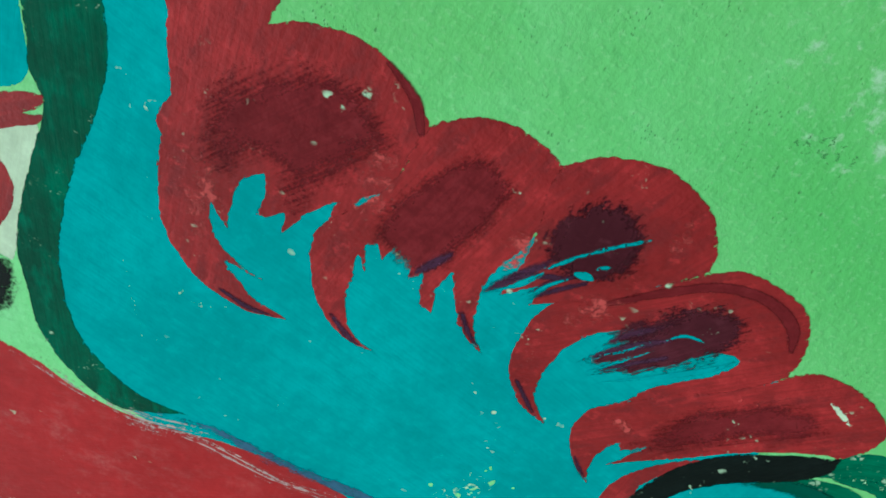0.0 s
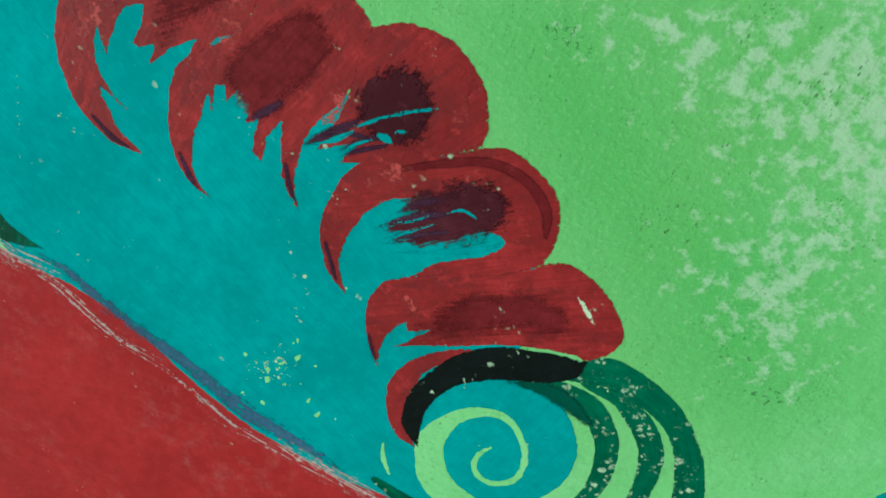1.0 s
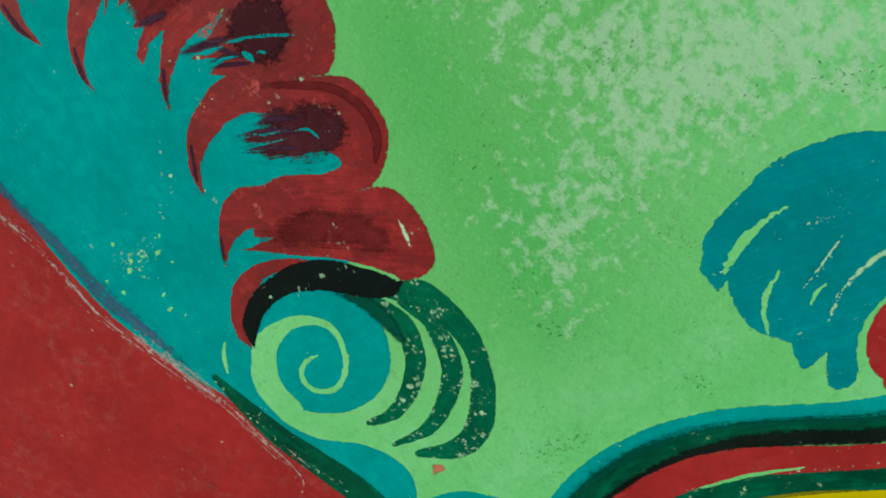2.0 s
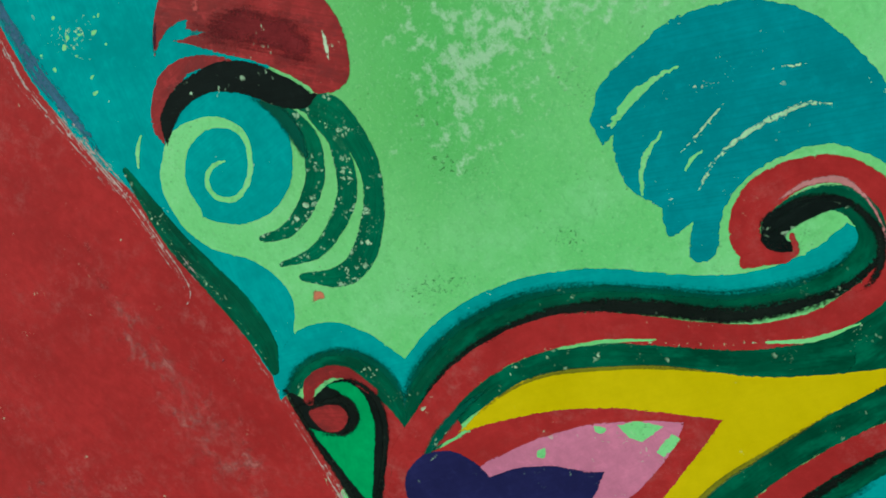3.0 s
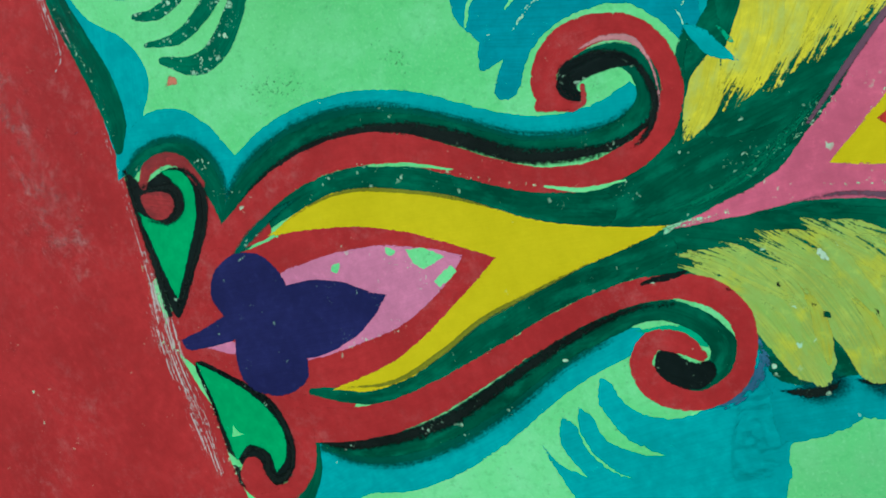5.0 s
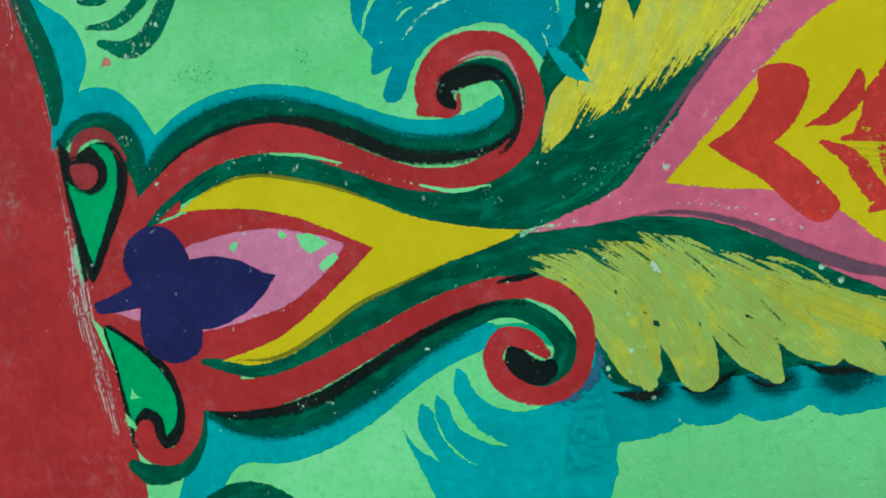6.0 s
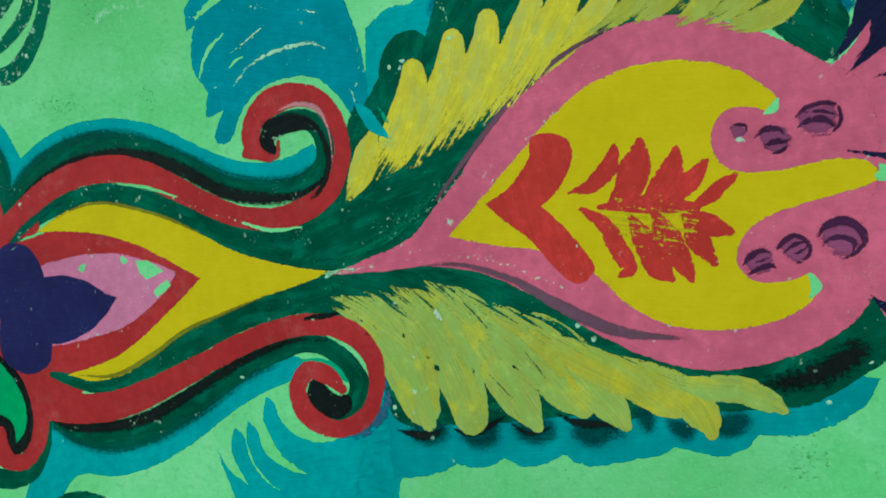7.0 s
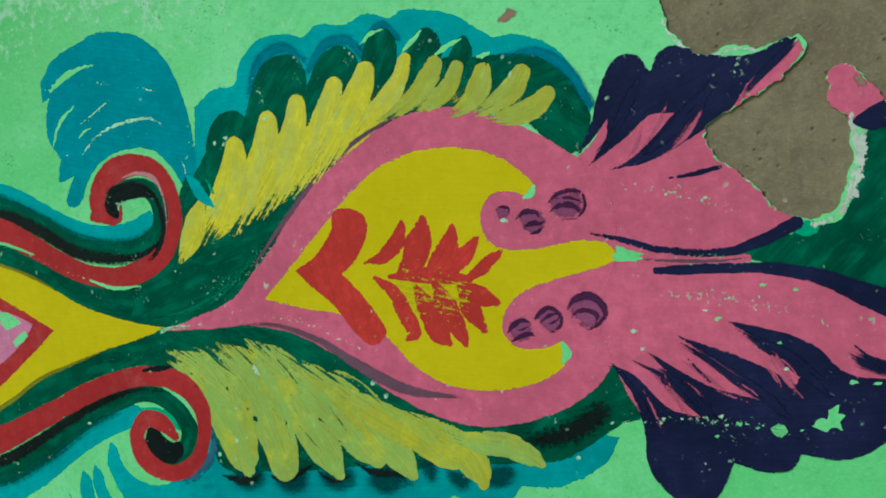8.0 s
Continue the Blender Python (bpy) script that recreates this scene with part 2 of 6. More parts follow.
YELLOW = paint_material("lemon yellow", (0.61, 0.50, 0.001), 0.95, 1.05, chips=0.12, streak=0.12, mottled=0.14, gloss=0.02)
YELLOW2 = paint_material("streaked yellow", (0.68, 0.61, 0.03), 0.85, 1.1, chips=0.15, streak=0.45, tint=(0.44, 0.47, 0.06), dry=1, blotch=(0.50, 0.54, 0.10), patchy=((0.72, 0.64, 0.03), (0.52, 0.58, 0.12)))
YELLOW5 = paint_material("thin olive yellow", (0.48, 0.49, 0.045), 0.78, 1.1, chips=0.2, streak=0.85, tint=(0.30, 0.38, 0.06), dry=1, blotch=(0.40, 0.47, 0.08), mottled=0.5, patchy=((0.56, 0.52, 0.03), (0.33, 0.42, 0.08)))
YELLOW3 = paint_material("yellow over green", (0.43, 0.52, 0.085), 0.72, 1.12, chips=0.3, streak=0.85, tint=(0.22, 0.38, 0.085), dry=-1, blotch=(0.31, 0.47, 0.10), mottled=0.4, patchy=((0.55, 0.545, 0.03), (0.27, 0.47, 0.09)))
YELLOW4 = paint_material("yellow over thin green", (0.50, 0.49, 0.035), 0.75, 1.1, chips=0.2, streak=0.8, tint=(0.28, 0.40, 0.07), dry=-1, blotch=(0.38, 0.48, 0.08), mottled=0.4, patchy=((0.59, 0.545, 0.02), (0.30, 0.46, 0.08)))
PINK = paint_material("rose pink", (0.60, 0.120, 0.205), 0.88, 1.1, chips=0.38, streak=0.15, mottled=0.5)
PINKL = paint_material("pale orchid pink", (0.60, 0.20, 0.34), 0.88, 1.1, chips=0.5, streak=0.2)
PINK_DRAG = paint_material("dry pink drag", (0.50, 0.11, 0.19), 0.85, 1.1, chips=0.2, soft=(120.0, 3.0, 0.35, 1.1, 0.8))
BLUE_S = paint_material("blue glaze", (0.002, 0.20, 0.27), 0.8, 1.2, chips=0.2, soft=(90.0, 1.0, 0.15, 1.3))
MAUVE = paint_material("mauve glaze", (0.15, 0.075, 0.11), 0.8, 1.2, chips=0.1, soft=(90.0, 1.2, 0.1, 0.9))
VIOLET = paint_material("violet glaze", (0.27, 0.068, 0.16), 0.8, 1.2, chips=0.2, soft=(110.0, 2.4, 0.0, 0.7))
PURPLE = paint_material("indigo", (0.016, 0.018, 0.098), 0.75, 1.2, chips=0.4, streak=0.3)
NAVY = paint_material("navy", (0.011, 0.014, 0.052), 0.7, 1.4, chips=0.5, streak=0.4)
PALE = WALL
PALE_S = paint_material("scraped pale green", (0.34, 0.72, 0.42), 0.85, 1.15, chips=0.0, streak=0.2, soft=(150.0, 3.6, 0.75, 1.0))
CHIP = paint_material("primer", (0.55, 0.74, 0.52), 0.8, 1.1, chips=0.0, streak=0.2, ragged=1.3)
SCUFF = paint_material("white scuffing", (0.55, 0.44, 0.42), 0.8, 1.2, chips=0.0, soft=(150.0, 4.2, 0.85, 1.3, 0.6))
ORANGE = paint_material("faded coral smear", (0.60, 0.20, 0.12), 0.8, 1.2, chips=0.3, soft=(80.0, 1.4, 0.1, 0.9))
PALE_STREAK = paint_material("broken pale streak", (0.40, 0.74, 0.46), 0.9, 1.1, chips=0.0, streak=0.1, soft=(150.0, 4.0, 0.6, 0.9, 0.3))
TEAL_DRAG = paint_material("dry teal drag", (0.002, 0.36, 0.375), 0.85, 1.12, chips=0.1, soft=(110.0, 3.2, 0.3, 0.9, 0.8))
# lighter red that stands for mottled highlights on the scallops
RED_HIGHLIGHT = paint_material("highlight red", (0.50, 0.075, 0.07), 0.85, 1.15, chips=0.1, streak=0.2, soft=(60.0, 4.2, 0.5, 1.7, 0.1), gloss=0.16)
GREEN_DRAG = paint_material("dry green drag", (0.004, 0.11, 0.055), 0.7, 1.4, chips=0.3, soft=(110.0, 2.8, 0.3, 1.0, 0.85))
# pale red for the sky's sheen on the enamel, together with light scuffing
PALE_SHEEN = paint_material("pale red sheen and wear", (0.47, 0.14, 0.135), 0.85, 1.15, chips=0.0, streak=0.1, soft=(34.0, 3.4, 0.4, 2.2, 0.0))
SWIRL = paint_material("dark violet drag", (0.055, 0.014, 0.052), 0.7, 1.4, chips=0.15, streak=0.4, soft=(120.0, 2.6, 0.15, 0.95, 0.4))
YFLECK = paint_material("yellow showing through", (0.55, 0.49, 0.004), 0.85, 1.1, chips=0.0, soft=(140.0, 5.0, 1.0, 1.2))
RUB = paint_material("rubbed pink", (0.55, 0.24, 0.25), 0.85, 1.1, chips=0.0, soft=(90.0, 2.2, 0.3, 1.0))
PLUM_TIP = paint_material("plum blue drag", (0.055, 0.020, 0.045), 0.75, 1.3, chips=0.15, soft=(90.0, 1.2, 0.1, 1.3, 0.6))
NAVY_DRAG = paint_material("dry navy drag", (0.011, 0.014, 0.052), 0.7, 1.4, chips=0.4, soft=(90.0, 2.4, 0.2, 0.9, 0.8))
OLIVE = paint_material("olive edge", (0.20, 0.21, 0.012), 0.8, 1.2, chips=0.0, soft=(110.0, 1.8, 0.2, 1.1, 0.6))
FLECK = paint_material("scraped flecks", (0.42, 0.74, 0.42), 0.85, 1.15, chips=0.0, streak=0.2, soft=(170.0, 5.6, 1.25, 1.5, 0.08))
PITS = paint_material("dark pitting", (0.075, 0.30, 0.085), 0.8, 1.2, chips=0.0, streak=0.0, soft=(190.0, 6.5, 1.3, 1.7, 0.0))
BROWN = paint_material("brown stain", (0.30, 0.19, 0.13), 0.85, 1.15, chips=0.0, streak=0.0, soft=(60.0, 3.0, 0.4, 1.2, 0.0))
DGREEN_S = paint_material("bottle green glaze", (0.0025, 0.085, 0.055), 0.7, 1.4, chips=0.4, soft=(150.0, 1.5, -0.05, 1.0))
DGREEN3 = paint_material("chipped bottle green", (0.004, 0.13, 0.065), 0.6, 1.4, chips=0.6, streak=0.5, spatter=0.6)
DGREEN_L = paint_material("lighter green drag", (0.006, 0.15, 0.075), 0.75, 1.3, chips=0.4, soft=(60.0, 2.2, 0.2, 1.4, 0.75))
# fringe teal: its own duller tone, darkened also for weaker light low down
FRINGE = paint_material("dimmed teal", (0.002, 0.315, 0.325), 0.8, 1.12, chips=0.3, streak=0.4)
DUSK = paint_material("dark teal glaze", (0.002, 0.062, 0.06), 0.7, 1.4, chips=0.3, soft=(50.0, 1.0, 0.0, 1.5))
CRUMBS = paint_material("crumbling white edge", (0.60, 0.66, 0.55), 0.7, 1.2, chips=0.0, streak=0.0, soft=(120.0, 4.0, 0.5, 0.8, 0.0), grit=2.0)
WEB2 = paint_material("thin streaked yellow", (0.55, 0.52, 0.035), 0.85, 1.1, chips=0.2, streak=0.8, tint=(0.36, 0.44, 0.07), soft=(60.0, 1.2, 0.1, 0.5, 0.5))
WEB3 = paint_material("thin yellow over green", (0.45, 0.49, 0.06), 0.8, 1.1, chips=0.3, streak=0.85, tint=(0.22, 0.42, 0.09), soft=(60.0, 1.2, 0.0, 0.4, 0.8))

# ---- drawing on the wall: x along the wall, z up, in millimetres ----
COAT = 0.00004


def curve(points, closed, step=0.0022):
    """A smooth line through the points (x, z and further values); a closed line may have corners, marked by a third value."""
    n = len(points)
    width = 2 if closed else 3
    p = [np.array([*q[:width]], float) / 1000 for q in points]
    sharp = [closed and len(q) > 2 for q in points]
    out = []
    for i in range(n if closed else n - 1):
        a, b = p[i], p[(i + 1) % n]
        before = p[i - 1] if (closed or i > 0) else 2 * a - b
        after = p[(i + 2) % n] if (closed or i < n - 2) else 2 * b - a
        reach = np.hypot(*(b - a)[:2]) + 1e-9

        def slope(u, m, w):
            d = (w - u) / (np.hypot(*(m - u)[:2]) + np.hypot(*(w - m)[:2]) + 1e-9)
            return d * reach
        ta = (b - a) if sharp[i] else slope(before, a, b)
        tb = (b - a) if sharp[(i + 1) % n] else slope(a, b, after)
        steps = max(2, int(reach / step))
        for s in range(steps):
            t = s / steps
            out.append((2 * t**3 - 3 * t**2 + 1) * a + (t**3 - 2 * t**2 + t) * ta + (-2 * t**3 + 3 * t**2) * b + (t**3 - t**2) * tb)
    if not closed:
        out.append(p[-1])
    return np.array(out)


def unsteady(line, size, seed):
    """A hand-painted, slightly rough edge."""
    out = line.copy()
    for i, (x, z) in enumerate(line):
        d = noise.noise_vector((x * 55, z * 55, seed)) * 0.9 + noise.noise_vector((x * 210, z * 210, seed + 9)) * 0.75
        d += noise.noise_vector((x * 620, z * 620, seed + 4)) * 0.55 * (0.4 + abs(noise.noise((x * 25, z * 25, seed))) * 2.5)
        out[i] += size * np.array((d[0], d[1]))
    return out


def ribbon(points):
    """The outline of a brush stroke from its middle line and widths, with rounded ends."""
    s = curve(points, False)
    tangent = np.gradient(s[:, :2], axis=0)
    tangent /= np.linalg.norm(tangent, axis=1)[:, None] + 1e-9
    side = np.stack([-tangent[:, 1], tangent[:, 0]], 1) * np.maximum(s[:, 2:3], 0.001) / 2
    arc = np.linspace(0, np.pi, 7)[1:-1]
    first = [s[0, :2] - side[0] * np.cos(a) - tangent[0] * np.linalg.norm(side[0]) * np.sin(a) for a in arc]
    last = [s[-1, :2] + side[-1] * np.cos(a) + tangent[-1] * np.linalg.norm(side[-1]) * np.sin(a) for a in arc]
    return np.concatenate([s[:, :2] + side, last, (s[:, :2] - side)[::-1], first]), s


def winding(q, loop):
    """How often the loop runs round each of the points q."""
    a, b = loop, np.roll(loop, -1, 0)
    total = np.zeros(len(q), int)
    for (ax, az), (bx, bz) in zip(a, b):
        if az == bz:
            continue
        left = (bx - ax) * (q[:, 1] - az) - (q[:, 0] - ax) * (bz - az)
        total += ((az <= q[:, 1]) & (bz > q[:, 1]) & (left > 0)).astype(int) - ((az > q[:, 1]) & (bz <= q[:, 1]) & (left < 0)).astype(int)
    return total


def edge_distance(q, loop):
    a, b = loop, np.roll(loop, -1, 0)
    best = np.full(len(q), 9.0)
    for s, e in zip(a, b):
        d = e - s
        t = np.clip(((q - s) @ d) / (d @ d + 1e-12), 0, 1)
        best = np.minimum(best, np.linalg.norm(q - s - t[:, None] * d, axis=1))
    return best


def outward(loop):
    """Unit normals of a closed line, away from its inside."""
    t = np.roll(loop, -3, 0) - np.roll(loop, 3, 0)
    t /= np.linalg.norm(t, axis=1)[:, None] + 1e-9
    x, z = loop[:, 0], loop[:, 1]
    turn = np.sign((x * np.roll(z, -1) - np.roll(x, -1) * z).sum())
    return np.stack([t[:, 1], -t[:, 0]], 1) * turn


def sheet(outline, lift, holes=(), grid=0.015, skirt=None, spine=None, fade=0.012, ring=False):
    """A mesh that fills the outline on the wall, less the holes, lifted off the plaster, with a rim down to it."""
    lo, hi = outline.min(0), outline.max(0)
    gx, gz = np.meshgrid(np.arange(lo[0], hi[0], grid), np.arange(lo[1], hi[1], grid))
    inner = np.stack([gx.ravel(), gz.ravel()], 1)
    inner = inner + np.random.RandomState(3).uniform(-0.2, 0.2, inner.shape) * grid
    if len(inner):
        inner = inner[winding(inner, outline) != 0]
    if ring:
        for depth in (0.0018, 0.0045):
            inset = (outline - depth * outward(outline))[::2]
            inner = np.concatenate([inner, inset[(winding(inset, outline) != 0) & (edge_distance(inset, outline) > 0.85 * depth)]])
        if spine is not None:
            axis = spine[:, :2]
            inner = np.concatenate([inner, axis[edge_distance(axis, outline) > 0.0015]])
    loops = [outline, *[h for h in holes if (h.min(0) < hi).all() and (h.max(0) > lo).all()]]
    coords, edges = [], []
    for loop in loops:
        base = len(coords)
        coords += [Vector(c) for c in loop]
        edges += [(base + i, base + (i + 1) % len(loop)) for i in range(len(loop))]
    coords += [Vector(c) for c in inner]
    verts, _, faces, *_ = delaunay_2d_cdt(coords, edges, [], 0, 1e-6)
    xz = np.array([(c[0], c[1]) for c in verts])
    mid = np.array([xz[list(f)].mean(0) for f in faces])
    keep = winding(mid, outline) != 0
    for h in loops[1:]:
        keep &= winding(mid, h) == 0
    faces = [f for f, k in zip(faces, keep) if k]
    used = sorted({i for f in faces for i in f})
    index = {old: i for i, old in enumerate(used)}
    xz = xz[used]
    bm = bmesh.new()
    bv = [bm.verts.new((x, -lift, z)) for x, z in xz]
    for f in faces:
        face = bm.faces.new([bv[index[i]] for i in f])
        face.normal_update()
        if face.normal.y > 0:
            face.normal_flip()
        face.smooth = True
    rim = [e for e in bm.edges if e.is_boundary]
    drop = lift if skirt is None else skirt
    top, foot = {}, {}
    for e in rim:
        for w in e.verts:
            if w not in foot:
                top[w] = bm.verts.new(w.co)
                foot[w] = bm.verts.new((w.co.x, w.co.y + drop, w.co.z))
    for e in rim:
        a, b = e.verts
        bm.faces.new((top[a], top[b], foot[b], foot[a]))
    total = np.array([(w.co.x, w.co.z) for w in bm.verts])
    edge = np.minimum(1.0, edge_distance(total, outline) / fade)
    run = np.full(len(total), 0.5)
    if spine is None:
        c = total - total.mean(0)
        axis = np.linalg.eigh(c.T @ c)[1][:, 1]
        uv = np.stack([c @ axis, c @ np.array((-axis[1], axis[0]))], 1)
    else:
        along = np.concatenate([[0], np.cumsum(np.linalg.norm(np.diff(spine[:, :2], axis=0), axis=1))])
        tangent = np.gradient(spine[:, :2], axis=0)
        tangent /= np.linalg.norm(tangent, axis=1)[:, None] + 1e-9
        near = np.array([np.argmin(((spine[:, :2] - q) ** 2).sum(1)) for q in total])
        off = total - spine[near, :2]
        run = along[near] / (along[-1] + 1e-9)
        uv = np.stack([along[near] + (off * tangent[near]).sum(1), off[:, 1] * tangent[near, 0] - off[:, 0] * tangent[near, 1]], 1)
    uv = uv + total.sum() % 1.0
    layer = bm.loops.layers.uv.new("brush")
    bm.verts.index_update()
    for f in bm.faces:
        for lp in f.loops:
            lp[layer].uv = uv[lp.vert.index]
    me = bpy.data.meshes.new("paint")
    bm.to_mesh(me)
    bm.free()
    attr = me.attributes.new("edge", "FLOAT", "POINT")
    attr.data.foreach_set("value", edge.astype(np.float32))
    attr = me.attributes.new("run", "FLOAT", "POINT")
    attr.data.foreach_set("value", run.astype(np.float32))
    return me


# where the plaster has come away
HOLE = unsteady(curve([(724, 1297, 1), (725, 1255), (732, 1223), (759, 1194), (785, 1198), (816, 1189), (851, 1194, 1), (856, 1178), (839, 1165), (827, 1154), (804, 1145), (774, 1134), (746, 1117), (751, 1095), (770, 1074), (793, 1044), (808, 1021), (830, 1013), (857, 1018), (871, 1043), (881, 1075), (881, 1105, 1), (870, 1118), (869, 1144), (884, 1156), (901, 1136), (917, 1113), (949, 1098, 1), (968, 1227, 1)], True, 0.003), 0.0035, 4.0)
HOLES = [HOLE]
# paint stops a little short of the broken edge
TORN = [unsteady(HOLE + 0.0002 * outward(HOLE), 0.0030, 21.0)]
serial = [0]


def thing(name, label, category):
    return tagged(new(name), label, category)


def coat(owner, name, material, level, outline, spine=None, fade=0.012, rough=0.0011, grid=0.012):
    serial[0] += 1
    if rough:
        outline = unsteady(outline, rough, serial[0] * 3.1)
    me = sheet(outline, COAT * (level + 0.003 * serial[0]), TORN, spine=spine, fade=fade, grid=grid, ring=rough > 0)
    me.materials.append(material)
    ob = new(name, me)
    ob.parent = owner
    return ob


def fill(owner, name, material, level, points, rough=0.0011):
    return coat(owner, name, material, level, curve(points, True), rough=rough)


def stroke(owner, name, material, level, points, rough=0.0011):
    outline, spine = ribbon(points)
    return coat(owner, name, material, level, outline, spine, rough=rough)


def wash(owner, name, material, level, points):
    """A patch that thins out towards its edge."""
    outline = curve(points, True)
    size = float((outline.max(0) - outline.min(0)).min())
    return coat(owner, name, material, level, outline, fade=size * 0.35, rough=0.0, grid=min(0.015, max(0.003, size / 12)))


def drag(owner, name, material, level, points):
    """A stroke that thins out towards its sides."""
    outline, spine = ribbon(points)
    broad = float(spine[:, 2].mean())
    return coat(owner, name, material, level, outline, spine, fade=broad * 0.45, rough=0.0, grid=max(0.0025, broad / 6))


# ---- the wall and what closes the place ----
def box(name, lo, hi, material, kind="structure"):
    bm = bmesh.new()
    bmesh.ops.create_cube(bm, size=1.0)
    for w in bm.verts:
        w.co = [lo[i] + (w.co[i] + 0.5) * (hi[i] - lo[i]) for i in range(3)]
    me = bpy.data.meshes.new(name)
    bm.to_mesh(me)
    bm.free()
    me.materials.append(material)
    return tagged(new(name, me), kind=kind)


def region(me, name, depth, *outlines):
    """A soft-edged mask over the wall's mesh: 1 inside the outlines, falling to 0 outside."""
    at = np.array([(w.co.x, w.co.z) for w in me.vertices])
    value = np.zeros(len(at))
    for points in outlines:
        loop = curve(points, True, 0.02)
        inside = winding(at, loop) != 0
        reach = edge_distance(at, loop) * np.where(inside, 1, -1)
        value = np.maximum(value, np.clip(0.5 + reach / depth, 0, 1))
    me.attributes.new(name, "FLOAT", "POINT").data.foreach_set("value", value.astype(np.float32))


frame_of_wall = np.array([(-3.2, 0.0), (3.2, 0.0), (3.2, 3.0), (-3.2, 3.0)])
skin = sheet(frame_of_wall, 0.0, HOLES, grid=0.03, skirt=0.0032)
skin.materials.append(WALL)
region(skin, "bloom", 0.16,
       [(-147, 1775), (165, 1470), (92, 1373), (3, 1433), (-64, 1434), (-132, 1440), (-172, 1482), (-174, 1560), (-167, 1621), (-164, 1685)],
       [(-255, 1578), (299, 1419), (272, 1369), (99, 1408), (-16, 1430), (-147, 1432), (-296, 1400)],
       [(-78, 1832), (-53, 1789), (-152, 1695), (-154, 1739), (-124, 1789)])
region(skin, "grass", 0.30,
       [(-200, 2400), (-380, 2250), (-344, 1762), (-402, 1643), (-446, 1499), (-420, 1420), (-300, 1380), (-31, 1420), (120, 1560), (160, 1842), (100, 2300)])
region(skin, "core", 0.12,
       [(27, 1617), (116, 1530), (70, 1446), (17, 1421), (-23, 1477), (-29, 1537)])
region(skin, "deep", 0.12,
       [(-271, 1598), (-207, 1581), (-169, 1533), (-192, 1444), (-256, 1399), (-331, 1405), (-335, 1461), (-302, 1527)],
       [(-202, 1801), (-159, 1772), (-190, 1680), (-260, 1616), (-251, 1681)])
# low strip of wall coloured darker for the weaker light there
region(skin, "dimmed", 0.14,
       [(71, 727), (340, 727), (460, 740), (428, 570), (19, 595)])
wall = tagged(new("wall_north", skin), "pale green painted plaster wall with hand-painted ornament", "wall", kind="structure")
core = box("masonry", (-3.2, 0.012, 0.0), (3.2, 0.25, 3.0), CONCRETE, "")
core.parent = wall


def bare_render():
    """The sandy coat under the lost plaster, pitted and uneven."""
    lo, hi = HOLE.min(0) - 0.02, HOLE.max(0) + 0.02
    nx, nz = int((hi[0] - lo[0]) / 0.004), int((hi[1] - lo[1]) / 0.004)
    bm = bmesh.new()
    rows = []
    for j in range(nz + 1):
        row = []
        for i in range(nx + 1):
            x, z = lo[0] + i * 0.004, lo[1] + j * 0.004
            d = noise.fractal((x * 30, z * 30, 0.3), 0.6, 2.1, 5) * 0.0016 + noise.noise((x * 9, z * 9, 5.0)) * 0.0015
            row.append(bm.verts.new((x, 0.0020 - 0.45 * d, z)))
        rows.append(row)
    for j in range(nz):
        for i in range(nx):
            bm.faces.new((rows[j][i], rows[j][i + 1], rows[j + 1][i + 1], rows[j + 1][i])).smooth = True
    me = bpy.data.meshes.new("bare_render")
    bm.to_mesh(me)
    bm.free()
    me.materials.append(CONCRETE)
    ob = new("bare_render", me)
    ob.parent = wall
    ob["label"] = "rough grey-brown render bared by flaked plaster"


bare_render()


def ground_sheet():
    bm = bmesh.new()
    bmesh.ops.create_grid(bm, x_segments=40, y_segments=40, size=400)
    me = bpy.data.meshes.new("ground")
    bm.to_mesh(me)
    bm.free()
    me.materials.append(EARTH)
    return tagged(new("ground", me), "bare trodden earth in front of the wall", "ground", kind="structure")


ground_sheet().location.z = 0.0

# ---- the painted ornament ----


red_panel = thing("red_field", "large worn red enamel field with scuffed pale edge", "painted field")
fill(red_panel, "field", RED, 2, [(-665, 2244, 1), (-679, 2182), (-699, 2138), (-707, 2077), (-693, 1998), (-691, 1930), (-707, 1850), (-716, 1772), (-711, 1708), (-704, 1651), (-686, 1593), (-689, 1530), (-676, 1450), (-670, 1368), (-671, 1284), (-672, 1211), (-675, 1134), (-688, 1126), (-691, 1060), (-688, 1017), (-667, 940), (-658, 959), (-664, 891), (-666, 823), (-665, 751), (-686, 685, 1), (-1859, 782, 1), (-2293, 1664, 1), (-2030, 2375, 1)])
# hazy sheen painted on as colour, mixed with whitish wear
wash(red_panel, "paled", PALE_SHEEN, 4, [(-797, 1652), (-737, 1475), (-722, 1343), (-719, 1205), (-742, 1089), (-858, 1144), (-918, 1275), (-908, 1417), (-881, 1547)])
wash(red_panel, "paled", PALE_SHEEN, 4, [(-1277, 1423), (-1011, 1383), (-925, 1165), (-933, 1034), (-1175, 1071), (-1487, 1189)])
drag(red_panel, "scuff", SCUFF, 5, [(-683, 2232, 30.1), (-683, 2182, 39.4), (-701, 2127, 37.7), (-706, 2072, 57.8), (-696, 2030, 47.8), (-690, 1987, 32.1)])
drag(red_panel, "scuff", SCUFF, 5, [(-707, 2069, 22.9), (-706, 2014, 40.3), (-719, 1938, 38.2), (-715, 1868, 38.2), (-731, 1787, 39.4), (-724, 1715, 33.7), (-712, 1631, 27.7)])
drag(red_panel, "scuff", SCUFF, 5, [(-710, 1726, 55.1), (-707, 1669, 61.2), (-698, 1599, 61.4), (-698, 1518, 46.4), (-704, 1454, 54.7), (-740, 1437, 21.6)])
